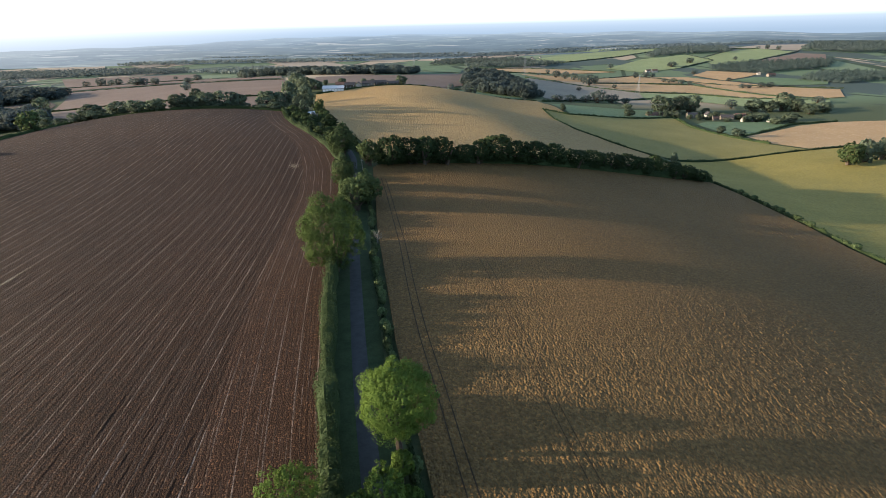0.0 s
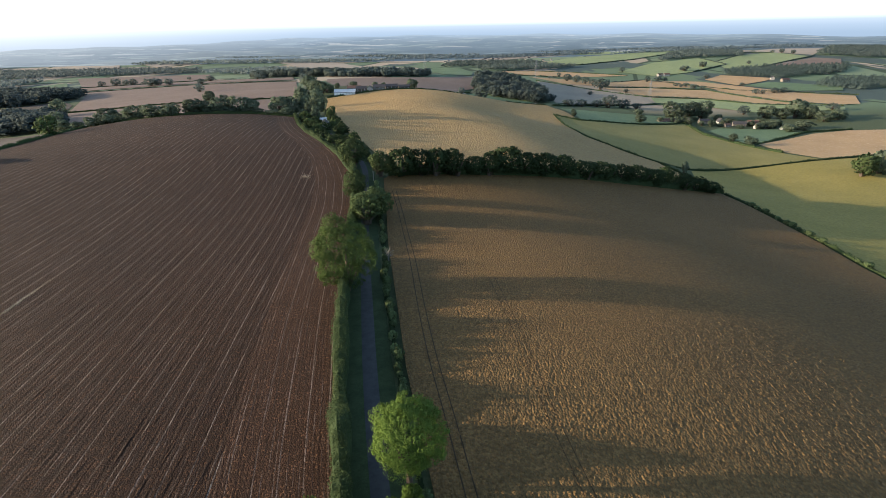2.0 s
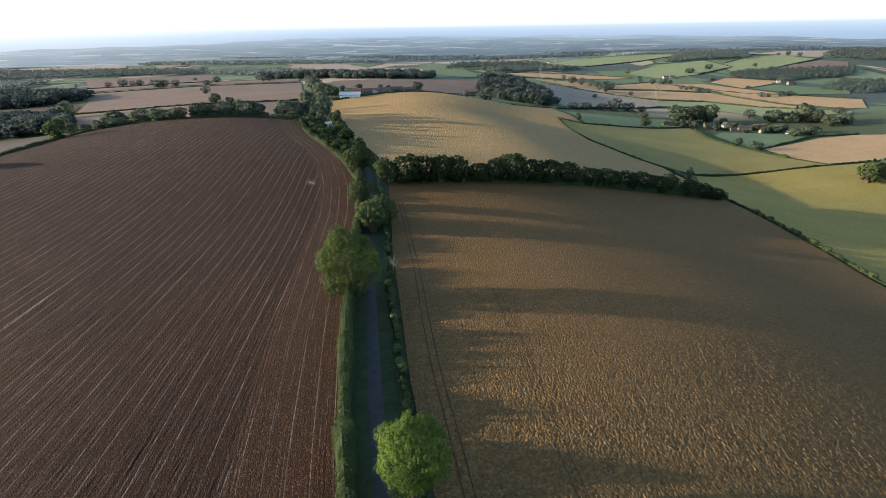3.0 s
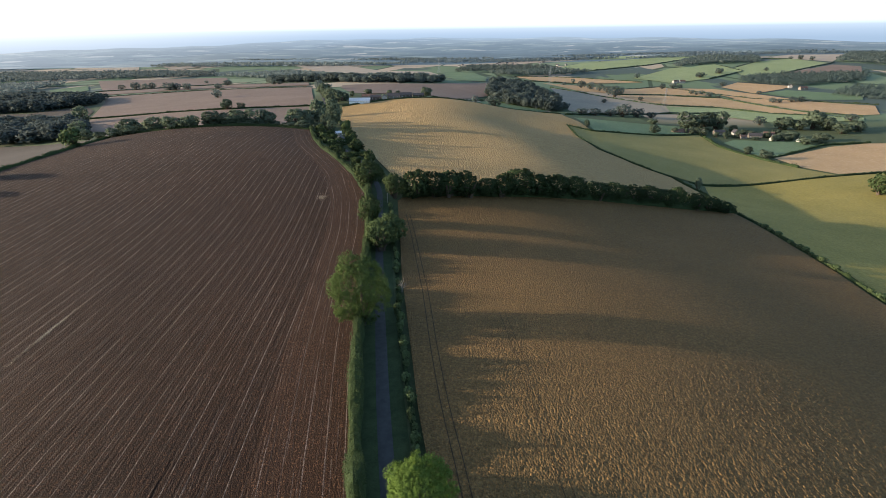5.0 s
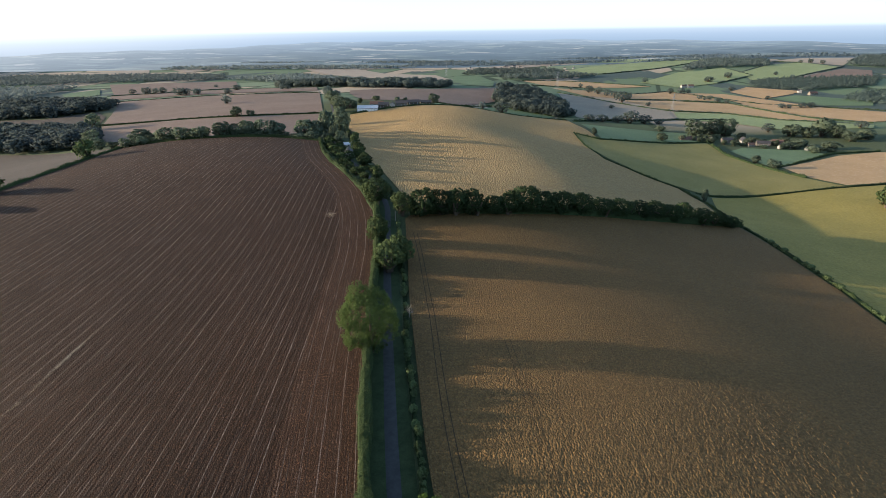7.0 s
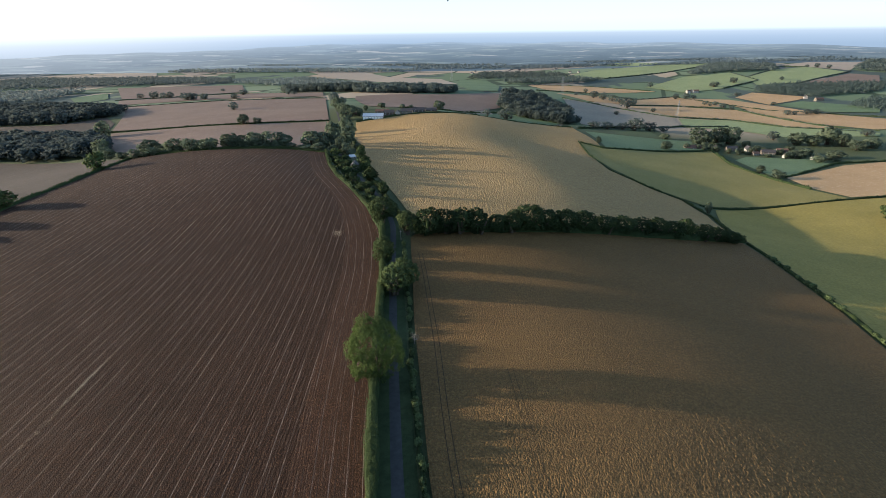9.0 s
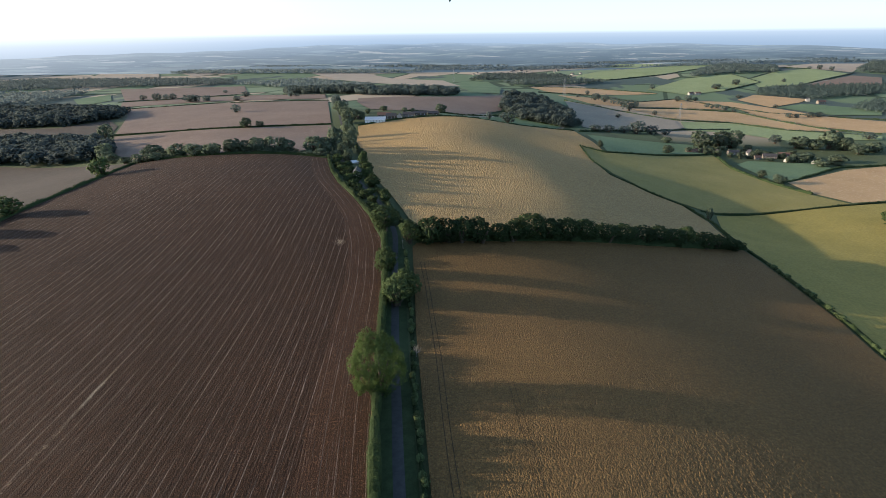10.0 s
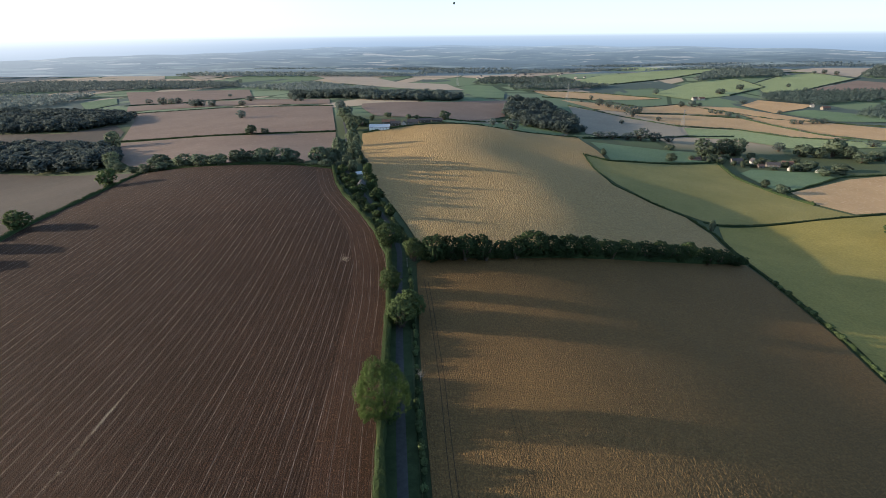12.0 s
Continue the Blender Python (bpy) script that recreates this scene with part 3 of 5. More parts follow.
# far country beyond the fields, and the added ring of glowing haze that closes the view all round
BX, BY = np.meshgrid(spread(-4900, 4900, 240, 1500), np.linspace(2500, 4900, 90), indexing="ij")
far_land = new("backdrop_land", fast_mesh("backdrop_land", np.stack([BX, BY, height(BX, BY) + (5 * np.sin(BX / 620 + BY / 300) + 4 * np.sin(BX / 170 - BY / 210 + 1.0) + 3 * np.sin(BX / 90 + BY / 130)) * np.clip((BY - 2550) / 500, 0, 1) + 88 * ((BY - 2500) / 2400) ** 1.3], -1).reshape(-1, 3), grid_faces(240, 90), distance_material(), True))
tagged(far_land, "backdrop of wooded country towards the horizon, blue haze painted in", "backdrop", kind="structure")
ang = np.linspace(0, 2 * math.pi, 97)
RZ = np.array([-120, -60, 0, 60, 120, 200, 300, 400])
ring = np.stack([np.repeat(4880 * np.cos(ang), 8), np.repeat(4880 * np.sin(ang), 8), np.tile(RZ, 97)], 1)
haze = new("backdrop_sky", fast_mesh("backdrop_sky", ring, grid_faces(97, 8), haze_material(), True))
tagged(haze, "glowing backdrop of pale blue haze along the horizon", "backdrop", kind="structure")

LANE = [(12, -60), (-0.6, 0), (-11.7, 53.4), (-14.2, 64.1), (-18.8, 87), (-23.5, 112.7), (-28.0, 137), (-33.3, 168), (-37.8, 194), (-47.4, 255), (-62, 297), (-92, 359), (-122, 428), (-135, 463), (-174, 610), (-200, 713), (-262, 912), (-308, 1064)]
lane = ribbon("road", LANE, (-1.5, -1.35, 0, 1.35, 1.5), (0.10, 0.14, 0.17, 0.14, 0.10), ASPHALT, 3.0)
tagged(lane, "narrow single-track asphalt country lane between hedges", "road", kind="structure")
for side, name in ((-1, "verge_west"), (1, "verge_east")):
    v = ribbon(name, LANE[:13], [side * o for o in (1.45, 1.9, 2.6, 4.6)][::side], [0.11, 0.16, 0.20, 0.12][::side], VERGE, 3.0)
    tagged(v, "strip of rough grass verge beside the lane", "verge", kind="structure")

# ---- ploughed field ----
PLOUGH = [(4, -60), (-7.5, 0), (-18.5, 52), (-21, 61), (-24.5, 79), (-30, 107), (-40, 168), (-44, 199), (-52, 240), (-66, 283), (-83, 316), (-103, 351), (-116, 381), (-137, 439), (-169, 440), (-232, 434), (-320, 440), (-300, 351), (-291, 295), (-287, 275), (-280, 250), (-262, 150), (-240, -60)]
ct, st = math.cos(radians(ROWS_TURN)), math.sin(radians(ROWS_TURN))


def crop_grid(name, poly, us, vs, relief, lift, mat, smooth=False):
    """A fine field surface on a grid turned along the rows: u across, v along."""
    U, V = np.meshgrid(us, vs, indexing="ij")
    X, Y = U * ct - V * st, U * st + V * ct
    cx = (X[:-1, :-1] + X[1:, 1:]) / 2
    cy = (Y[:-1, :-1] + Y[1:, 1:]) / 2
    keep = inside(cx, cy, poly).ravel()
    Z = height(X, Y) + lift + relief(U, V)
    verts, faces = trim_unused(np.stack([X, Y, Z], -1).reshape(-1, 3), grid_faces(len(us), len(vs), keep))
    rim = np.flatnonzero(np.bincount(faces.ravel(), minlength=len(verts)) < 4)
    p, best = verts[rim, :2], np.full(len(rim), 1e9)
    for a, b in zip(poly, poly[1:] + poly[:1]):
        a, b = np.array(a, float), np.array(b, float)
        q = a + np.clip(((p - a) @ (b - a)) / ((b - a) @ (b - a)), 0, 1)[:, None] * (b - a)
        d = np.hypot(*(p - q).T)
        near = d < best
        best[near], verts[rim[near], :2] = d[near], q[near]
    return new(name, fast_mesh(name, verts, faces, mat, smooth))


rng = np.random.default_rng(5)


def furrows(U, V):
    k = np.floor(U / 1.23).astype(int)
    deep = 0.6 + 0.8 * np.random.default_rng(8).random(4000)[k % 4000]
    ridge = np.exp(-((U / 3.7 - np.round(U / 3.7)) * 3.7 / 0.20) ** 2) * (0.009 + 0.015 * np.random.default_rng(9).random(4000)[np.round(U / 3.7).astype(int) % 4000])
    return 0.017 * deep * np.sin(2 * math.pi * U / 1.23) + ridge + rng.normal(0, 0.015, U.shape)


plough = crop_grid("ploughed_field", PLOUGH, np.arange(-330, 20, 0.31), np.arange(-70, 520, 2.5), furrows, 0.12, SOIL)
tagged(plough, "bare reddish brown ploughed field with straight drill rows", "field", kind="structure")
EDGE = PLOUGH[:14]
offs = np.arange(-17.0, 0.3, 0.19)
grooves = 0.18 + 0.013 * np.sin(2 * math.pi * offs / 0.76) + 0.035 * np.random.default_rng(3).random(len(offs))
head_strip = ribbon("headland", EDGE, offs, grooves, REDSOIL, 3.0)
tagged(head_strip, "reddish headland strip ploughed parallel to the lane", "field", kind="structure")

# ---- wheat field ----
WHEATPOLY = [(22, -60), (7.5, 0), (-3, 50), (-7, 67), (-11, 85), (-14.5, 105), (-24, 159), (-29, 194), (-36, 239), (-34, 244), (14, 258), (103, 298), (183, 343), (180, 272), (178, 232), (172, 200), (165, 150), (157, 90), (140, -60)]


def swathes(shape, long, seed):
    """Smooth noise, one value across and drawn out along the rows."""
    rg = np.random.default_rng(seed)
    coarse = rg.normal(0, 1, (shape[0], shape[1] // long + 2))
    v = np.arange(shape[1]) / long
    k, f = v.astype(int), v % 1
    return coarse[:, k] * (1 - f) + coarse[:, k + 1] * f


def ears(U, V):
    """Uneven heads of corn: single tufts, and bent swathes along the rows."""
    patchy = 0.75 + 0.35 * np.sin(U / 17 + np.sin(V / 23)) * np.sin(V / 31 + U / 40)
    return (0.030 * rng.normal(0, 1, U.shape) + 0.022 * swathes(U.shape, 4, 21)) * patchy


wheat = crop_grid("wheat_field", WHEATPOLY, np.arange(-30, 240, 0.42), np.arange(-70, 350, 0.68), ears, 0.7, WHEAT)
tagged(wheat, "field of ripe golden brown wheat with tramlines", "field", kind="structure")
TRAMS = [[(14, 0), (1.2, 55), (-2.4, 73), (-5.1, 84.5), (-9, 107), (-14.3, 143), (-24, 198), (-29, 222)], [(22, 40), (16.4, 70), (13.0, 100), (9.1, 131)]]
# Ribbons lie on the crop top; their dark colour replaces a shaded gap
for line in TRAMS:
    half = 0.10 if line is TRAMS[0] else 0.055
    for off in (-0.85, 0.85):
        t = ribbon("tramline", line, (off - half, off + half), (0.76, 0.76), SHADEDTRACK, 2.0)
        tagged(t, "thin dark wheel track through the wheat", "wheel track", "tramlines", "structure")

# ---- barley hill ----
BARLEYPOLY = [(-37, 262), (-61, 322), (-87, 385), (-106, 447), (-150, 591), (-176, 709), (-117, 746), (-53, 780), (36, 862), (96, 899), (157, 904), (159, 688), (131, 699), (129, 617), (134, 536), (165, 495), (190, 476), (198, 436), (184, 348), (150, 328), (81, 298), (12, 267)]


def heads(U, V):
    """Barley in broad bent swathes."""
    patchy = 0.8 + 0.4 * np.sin(U / 29 + np.sin(V / 41)) * np.sin(V / 53 + U / 70)
    return (0.020 * rng.normal(0, 1, U.shape) + 0.040 * swathes(U.shape, 5, 22)) * patchy


barley = crop_grid("barley_field", BARLEYPOLY, np.arange(-110, 300, 1.05), np.arange(230, 960, 1.7), heads, 0.8, BARLEY)
tagged(barley, "ripe pale golden barley on a rounded hill", "field", kind="structure")

# ---- the other fields ----
# Stubble of the distant fields, its colour washed out to carry the haze
HAZESTUBBLE = crop_material("far_hazed_stubble", (0.29, 0.235, 0.175), (0.34, 0.275, 0.205), (0.37, 0.305, 0.235), grain=0.25, strength=0.6, relief=0.9, turn=20)
FIELDS = [
    ("pasture", PASTURE, 0.5, 20, "short green pasture sloping into the valley", [(133, 698), (160, 680), (270, 734), (338, 770), (324, 679), (337, 593), (350, 548), (365, 511), (323, 499), (221, 474), (206, 477), (166, 504), (141, 551), (132, 617)]),
    ("meadow", HAY, 0.5, 20, "dry yellowish meadow on the valley side", [(217, 464), (319, 494), (401, 513), (480, 540), (520, 330), (420, 160), (172, 90), (171, 150), (178, 200), (184, 232), (186, 272), (190, 344), (203, 420)]),
    ("stubble_field", STUBBLE, 0.5, 20, "pale cut stubble field beside the village", [(359, 611), (472, 687), (531, 706), (600, 700), (560, 600), (460, 530), (405, 523), (370, 515), (355, 555)]),
    ("paddock", LUSH, 0.5, 20, "small green paddock below the village", [(346, 712), (347, 638), (348, 605), (462, 700), (453, 729), (374, 740)]),
    ("paddock", LUSH, 0.5, 20, "damp green paddock in the valley floor", [(172, 868), (281, 850), (340, 846), (344, 784), (275, 752), (166, 693)]),
    ("crop_field", GREYCROP, 0.8, 30, "grey brown crop field beyond the valley", [(196, 1300), (249, 1250), (300, 1191), (398, 1115), (379, 1008), (298, 966), (222, 944), (182, 962), (183, 1068)]),
    ("stubble_field", STUBBLE, 1.0, 50, "long pale stubble strip on the plain", [(147, 1698), (246, 1710), (348, 1684), (507, 1584), (296, 1498), (185, 1496)]),
    ("stubble_field", STUBBLE, 1.0, 50, "pale stubble strip between hedges", [(193, 1434), (295, 1416), (388, 1378), (517, 1469), (594, 1334), (578, 1297), (465, 1314), (347, 1277), (255, 1284)]),
    ("stubble_field", STUBBLE, 1.0, 40, "pale stubble field on the valley side", [(339, 1245), (455, 1283), (586, 1254), (608, 1171), (649, 1042), (670, 1009), (585, 1039), (514, 1118), (406, 1138)]),
    ("pasture", FARGREEN, 0.9, 40, "green pasture beyond the village", [(406, 1104), (508, 1104), (579, 1027), (660, 992), (705, 961), (682, 927), (522, 918), (460, 992), (380, 997)]),
    ("stubble_field", STUBBLE, 1.2, 50, "small pale stubble field by a wood", [(675, 1459), (756, 1542), (850, 1441), (797, 1394), (699, 1332)]),
    ("stubble_field", STUBBLE, 1.2, 50, "wide pale stubble field with a row of trees", [(513, 1458), (644, 1420), (707, 1297), (754, 1183), (830, 1112), (760, 1000), (720, 997), (664, 1067), (619, 1193), (607, 1335)]),
    ("pasture", LUSH, 1.2, 50, "green pasture in front of a far wood", [(711, 1331), (800, 1375), (910, 1266), (863, 1196), (770, 1212)]),
    ("pasture", FARGREEN, 1.5, 80, "green pasture on the far slope", [(504, 1686), (713, 1948), (909, 2050), (888, 1794), (719, 1638), (579, 1562)]),
    ("pasture", FARGREEN, 1.5, 80, "green pasture on the far slope", [(833, 1675), (888, 1870), (1099, 2114), (1272, 2208), (1272, 1972), (964, 1709)]),
    ("stubble_field", HAZESTUBBLE, 1.5, 80, "pale stubble field on the far ridge", [(1189, 2294), (1442, 2511), (1666, 2475), (1316, 2028), (1272, 2208)]),
    ("bare_field", BARE, 1.5, 80, "pinkish bare field on the far slope", [(946, 1674), (1249, 1919), (1296, 1847), (1076, 1516), (977, 1564)]),
    ("stubble_field", HAZESTUBBLE, 2.0, 100, "pale stubble field on the far plain", [(-9, 2457), (209, 2617), (418, 2962), (570, 2969), (527, 2599), (299, 2466), (88, 2271)]),
    ("pasture", FARGREEN, 2.0, 100, "green pasture on the far plain", [(290, 2027), (474, 2333), (646, 2453), (1078, 2758), (1060, 2519), (688, 2117), (443, 1967)]),
    ("pasture", FARGREEN, 2.2, 100, "green pasture on the far plain", [(540, 2650), (720, 2971), (1058, 2930), (900, 2720), (700, 2540)]),
    ("bare_field", BARE, 0.6, 25, "bare brown field behind the hedgerow trees", [(-444, 571), (-530, 695), (-431, 701), (-346, 700), (-218, 721), (-182, 587), (-170, 458), (-240, 447), (-337, 462)]),
    ("bare_field", BARE, 0.7, 30, "wide bare pinkish brown field with a lone tree", [(-545, 718), (-353, 716), (-222, 734), (-330, 1085), (-567, 1092), (-756, 1047), (-668, 926)]),
    ("bare_field", BARE, 1.0, 50, "narrow bare brown field", [(-810, 1105), (-596, 1149), (-348, 1131), (-390, 1263), (-617, 1346), (-905, 1244)]),
    ("stubble_field", BARE, 1.2, 60, "pinkish stubble field on the plateau", [(-933, 1295), (-1231, 1700), (-832, 1782), (-676, 1462), (-801, 1309)]),
    ("bare_field", BARE, 0.8, 40, "reddish bare field behind the farm", [(-262, 1063), (-275, 1128), (-207, 1170), (-94, 1203), (45, 1307), (35, 1067), (-62, 911), (-134, 864), (-195, 894)]),
    ("stubble_field", HAZESTUBBLE, 1.5, 90, "pinkish stubble field beyond the wood", [(-925, 2646), (-604, 2519), (-372, 2124), (-156, 2003), (-79, 1712), (-170, 1708), (-591, 2072)]),
    ("bare_field", DUN, 0.5, 25, "bare brown field beyond the boundary hedge", [(-620, 540), (-450, 498), (-391, 478), (-328, 442), (-305, 351), (-296, 295), (-286, 250), (-400, 200), (-640, 360)]),
    ("bare_field", DUN, 0.6, 40, "dull brown field between two woods", [(-1250, 840), (-1060, 850), (-860, 822), (-712, 804), (-672, 880), (-600, 800), (-548, 712), (-534, 668), (-760, 672), (-1250, 690)]),
    ("pasture", LUSH, 1.2, 60, "bright green pasture among woods", [(-1149, 1386), (-1135, 1519), (-993, 1326), (-970, 1182)]),
    ("stubble_field", HAZESTUBBLE, 1.5, 90, "pale stubble field on the far plateau", [(-1897, 2073), (-1825, 2272), (-1583, 2490), (-1447, 2271), (-1683, 2059)]),
    ("stubble_field", HAZESTUBBLE, 1.5, 90, "pale stubble field on the far plateau", [(-1500, 2523), (-1451, 2863), (-1243, 2501), (-1283, 2261)]),
    ("pasture", LUSH, 1.3, 60, "dark green pasture behind the wood", [(-86, 1971), (14, 1916), (50, 1606), (39, 1350), (-30, 1339), (-79, 1600)]),
    ("paddock", LUSH, 0.7, 30, "green strip of grass behind the hill", [(-83, 820), (-59, 863), (41, 1007), (141, 948), (121, 908), (36, 885), (-54, 796)]),
]
for k, (name, mat, lift, step, label, poly) in enumerate(FIELDS):
    field(name, poly, mat, lift, step, label)

# ---- hedges ----
dry = ribbon("grass_strip", [(4.2, -60), (-7.2, 0), (-18.4, 52), (-20.7, 62), (-24.6, 80), (-29.8, 107), (-39.5, 168), (-44.3, 199), (-51.5, 238)], (-0.1, 0.25, 0.7), (0.22, 0.32, 0.3), DRYVERGE, 2.0)
tagged(dry, "strip of dry yellow grass at the hedge foot", "verge", kind="structure")
WEST = [(6.5, -60), (-6, 0), (-17, 52), (-19.3, 62), (-23.2, 80), (-28.3, 107), (-38.0, 167), (-42.9, 199), (-50, 238), (-52.5, 247)]
EAST = [(19, -60), (6.5, 0), (-4.8, 51), (-8.4, 66), (-13, 87), (-17, 107), (-19.6, 121), (-26, 162), (-31, 192), (-38.5, 232)]
hedge("hedge", WEST, 3.0, 5.7, 230, 0.26, HEDGELEAF, "dense green hawthorn hedge along the lane", 11, 0.5, 0.28)
hedge("hedge", EAST, 1.3, 0.9, 60, 0.28, DARKLEAF, "thin ragged hedge along the lane with gaps", 12, 0.5, 0.40, 0.44)
bush_rnd = random.Random(31)
shrub = tree(48, 1.0, 1.0, 0.0, 700, 0.13, 9, SHRUBLEAF, 2, 60)
bx, by, bdx, bdy = along(EAST[1:], 1.0)
k = 52
while k < len(bx):
    size = bush_rnd.uniform(1.6, 2.7)
    x, y = bx[k] + bush_rnd.uniform(-0.5, 0.5), by[k]
    t = copy_thing(shrub, pose(x, y, ground_z(x, y) - 0.1, 0, 0, bush_rnd.uniform(0, 360)) @ Matrix.Diagonal((size, size, size * bush_rnd.uniform(1.2, 1.7), 1)))
    t.name = "bush"
    tagged(t, "small rounded pale green bush on the lane verge", "bush", "bushes along the verge")
    k += int(bush_rnd.choice((2, 2, 3, 4, 6, 9)))
ex, ey, _, _ = along([(160, 90), (168, 150), (175, 200), (181, 232), (183, 272), (186, 330)], 1.0)
k = 4
while k < len(ex):
    size = bush_rnd.uniform(2.0, 3.8)
    x, y = ex[k] + bush_rnd.uniform(-0.6, 0.6), ey[k]
    t = copy_thing(shrub, pose(x, y, ground_z(x, y) - 0.1, 0, 0, bush_rnd.uniform(0, 360)) @ Matrix.Diagonal((size * 1.3, size * 1.3, size, 1)))
    t.name = "bush"
    tagged(t, "sunlit pale green bush in the field hedge", "bush", "bushes along the meadow hedge")
    k += int(bush_rnd.choice((4, 5, 7, 9, 14, 20)))
for o in (*shrub.children, shrub):
    bpy.data.objects.remove(o)
HEDGES = [
    (3.0, 3.0, 60, 0.45, "hedge along the bend of the lane", [(-52, 246), (-66, 279), (-83, 312), (-103, 347), (-118, 381), (-138, 439)]),
    (2.4, 2.0, 40, 0.45, "hedge on the hill side of the lane", [(-42, 262), (-63, 309), (-89, 376), (-109, 443), (-123, 490), (-152, 588)]),
    (2.2, 2.2, 14, 0.7, "field hedge behind the ploughed field", [(-140, 441), (-170, 443), (-232, 436), (-322, 442)]),
    (2.2, 2.0, 14, 0.7, "boundary hedge beside the ploughed field", [(-322, 440), (-302, 351), (-293, 295), (-289, 275), (-282, 250)]),
    (3.4, 4.2, 56, 0.7, "low hedge under the row of trees", [(-34, 246), (14, 260), (60, 280), (103, 300), (145, 322), (186, 348)]),
    (1.6, 1.6, 14, 0.6, "hedge between wheat and meadow", [(187, 344), (183, 272), (181, 232), (175, 200), (168, 150), (160, 90)]),
    (2.0, 1.8, 10, 0.8, "hedge between barley and pasture", [(131, 703), (130, 616), (135, 538), (167, 496), (193, 476), (203, 437), (187, 348)]),
    (2.0, 1.6, 8, 0.9, "dark hedge between the pastures", [(206, 472), (221, 469), (323, 496), (367, 507), (405, 518), (470, 540)]),
    (2.2, 1.8, 8, 0.9, "hedge above the pasture", [(133, 700), (162, 683), (270, 738), (340, 774)]),
    (3.0, 2.5, 7, 1.2, "overgrown hedge below the village", [(340, 774), (326, 679), (339, 594), (352, 552)]),
    (2.5, 2.2, 7, 1.0, "hedge beside the stubble field", [(348, 605), (400, 645), (470, 700), (540, 712)]),
    (2.0, 1.8, 7, 1.0, "hedge crossing the bare fields", [(-560, 705), (-431, 708), (-346, 708), (-220, 728)]),
    (2.5, 2.0, 5, 1.3, "hedge at the far end of the bare field", [(-756, 1052), (-567, 1098), (-330, 1092)]),
    (2.5, 2.0, 5, 1.3, "hedge on the plateau", [(-930, 1265), (-801, 1306), (-676, 1400), (-617, 1352), (-390, 1268)]),
    (2.0, 1.8, 6, 1.1, "hedge along the crest of the hill", [(-176, 716), (-117, 752), (-53, 787), (36, 870), (96, 906), (157, 912)]),
    (2.0, 1.8, 6, 1.1, "hedge behind the grass strip", [(-134, 858), (-62, 903), (38, 1022), (142, 956)]),
    (3.0, 3.0, 5, 1.5, "hedge across the valley", [(165, 905), (222, 940), (298, 962), (379, 1003), (470, 1020)]),
    (3.0, 2.6, 4, 1.6, "hedge between stubble fields", [(196, 1306), (300, 1197), (398, 1120), (514, 1112), (585, 1032), (680, 985)]),
    (3.0, 2.6, 4, 1.6, "hedge between stubble fields", [(339, 1262), (455, 1296), (590, 1268), (612, 1180), (655, 1055), (720, 985)]),
    (3.0, 2.6, 4, 1.6, "hedge beside the stubble", [(150, 1490), (296, 1490), (395, 1385), (517, 1474), (600, 1340), (650, 1250), (760, 1190), (850, 1130)]),
    (3.0, 2.6, 3, 1.8, "far hedge on the slope", [(507, 1592), (350, 1690), (246, 1718), (140, 1704)]),
    (3.5, 3.0, 3, 2.0, "far hedge on the slope", [(833, 1668), (964, 1702), (1272, 1968), (1316, 2020)]),
    (3.5, 3.0, 3, 2.0, "far hedge on the ridge", [(888, 1876), (1099, 2120), (1189, 2290), (1272, 2212)]),
    (3.5, 3.0, 3, 2.0, "far hedge on the slope", [(720, 1640), (890, 1790), (909, 2050)]),
    (3.5, 3.0, 3, 2.0, "far hedge on the slope", [(290, 2020), (443, 1960), (688, 2110), (1060, 2515)]),
]
for k, (w, t, per, leaf, label, line) in enumerate(HEDGES):
    hedge("hedge", line, w, t, per, leaf, FARHAZELEAF if line[0][1] > 880 else DARKLEAF, label, 40 + k, max(1.0, leaf * 2), 0.22)

# ---- trees ----
def place_tree(proto, x, y, width, tall, turn, label, group=""):
    t = copy_thing(proto, pose(x, y, ground_z(x, y), 0, 0, turn) @ Matrix.Diagonal((width, width, tall, 1)))
    tagged(t, label, "tree", group)
    return t


near_lime = tree(1, 12.2, 16.9, 5.4, 40000, 0.19, 34, LIME, 5, 900)
stand(near_lime, -7.6, 55.0)
tagged(near_lime, "round bright green leafy tree beside the lane", "tree")
big_ash = tree(2, 18.2, 22.4, 0.4, 44000, 0.25, 36, ASH, 6, 800)
stand(big_ash, -29.8, 120.5)
tagged(big_ash, "tall broad ash tree leaning over the lane", "tree")
for (x, y, w, h), s in (((-19.4, 42.8, 9.0, 11.6), 3), ((-8.6, 45.0, 6.8, 9.6), 4), ((-6.9, 51.2, 4.0, 6.2), 5), ((-11.6, 43.4, 4.6, 7.6), 6), ((-5.0, 45.2, 3.8, 6.6), 7)):
    t = tree(s, w, h, 0.8, 9000, 0.21, 18, LIME, 4, 360)
    stand(t, x, y)
    tagged(t, "bushy bright green young tree at the lane hedge", "tree")

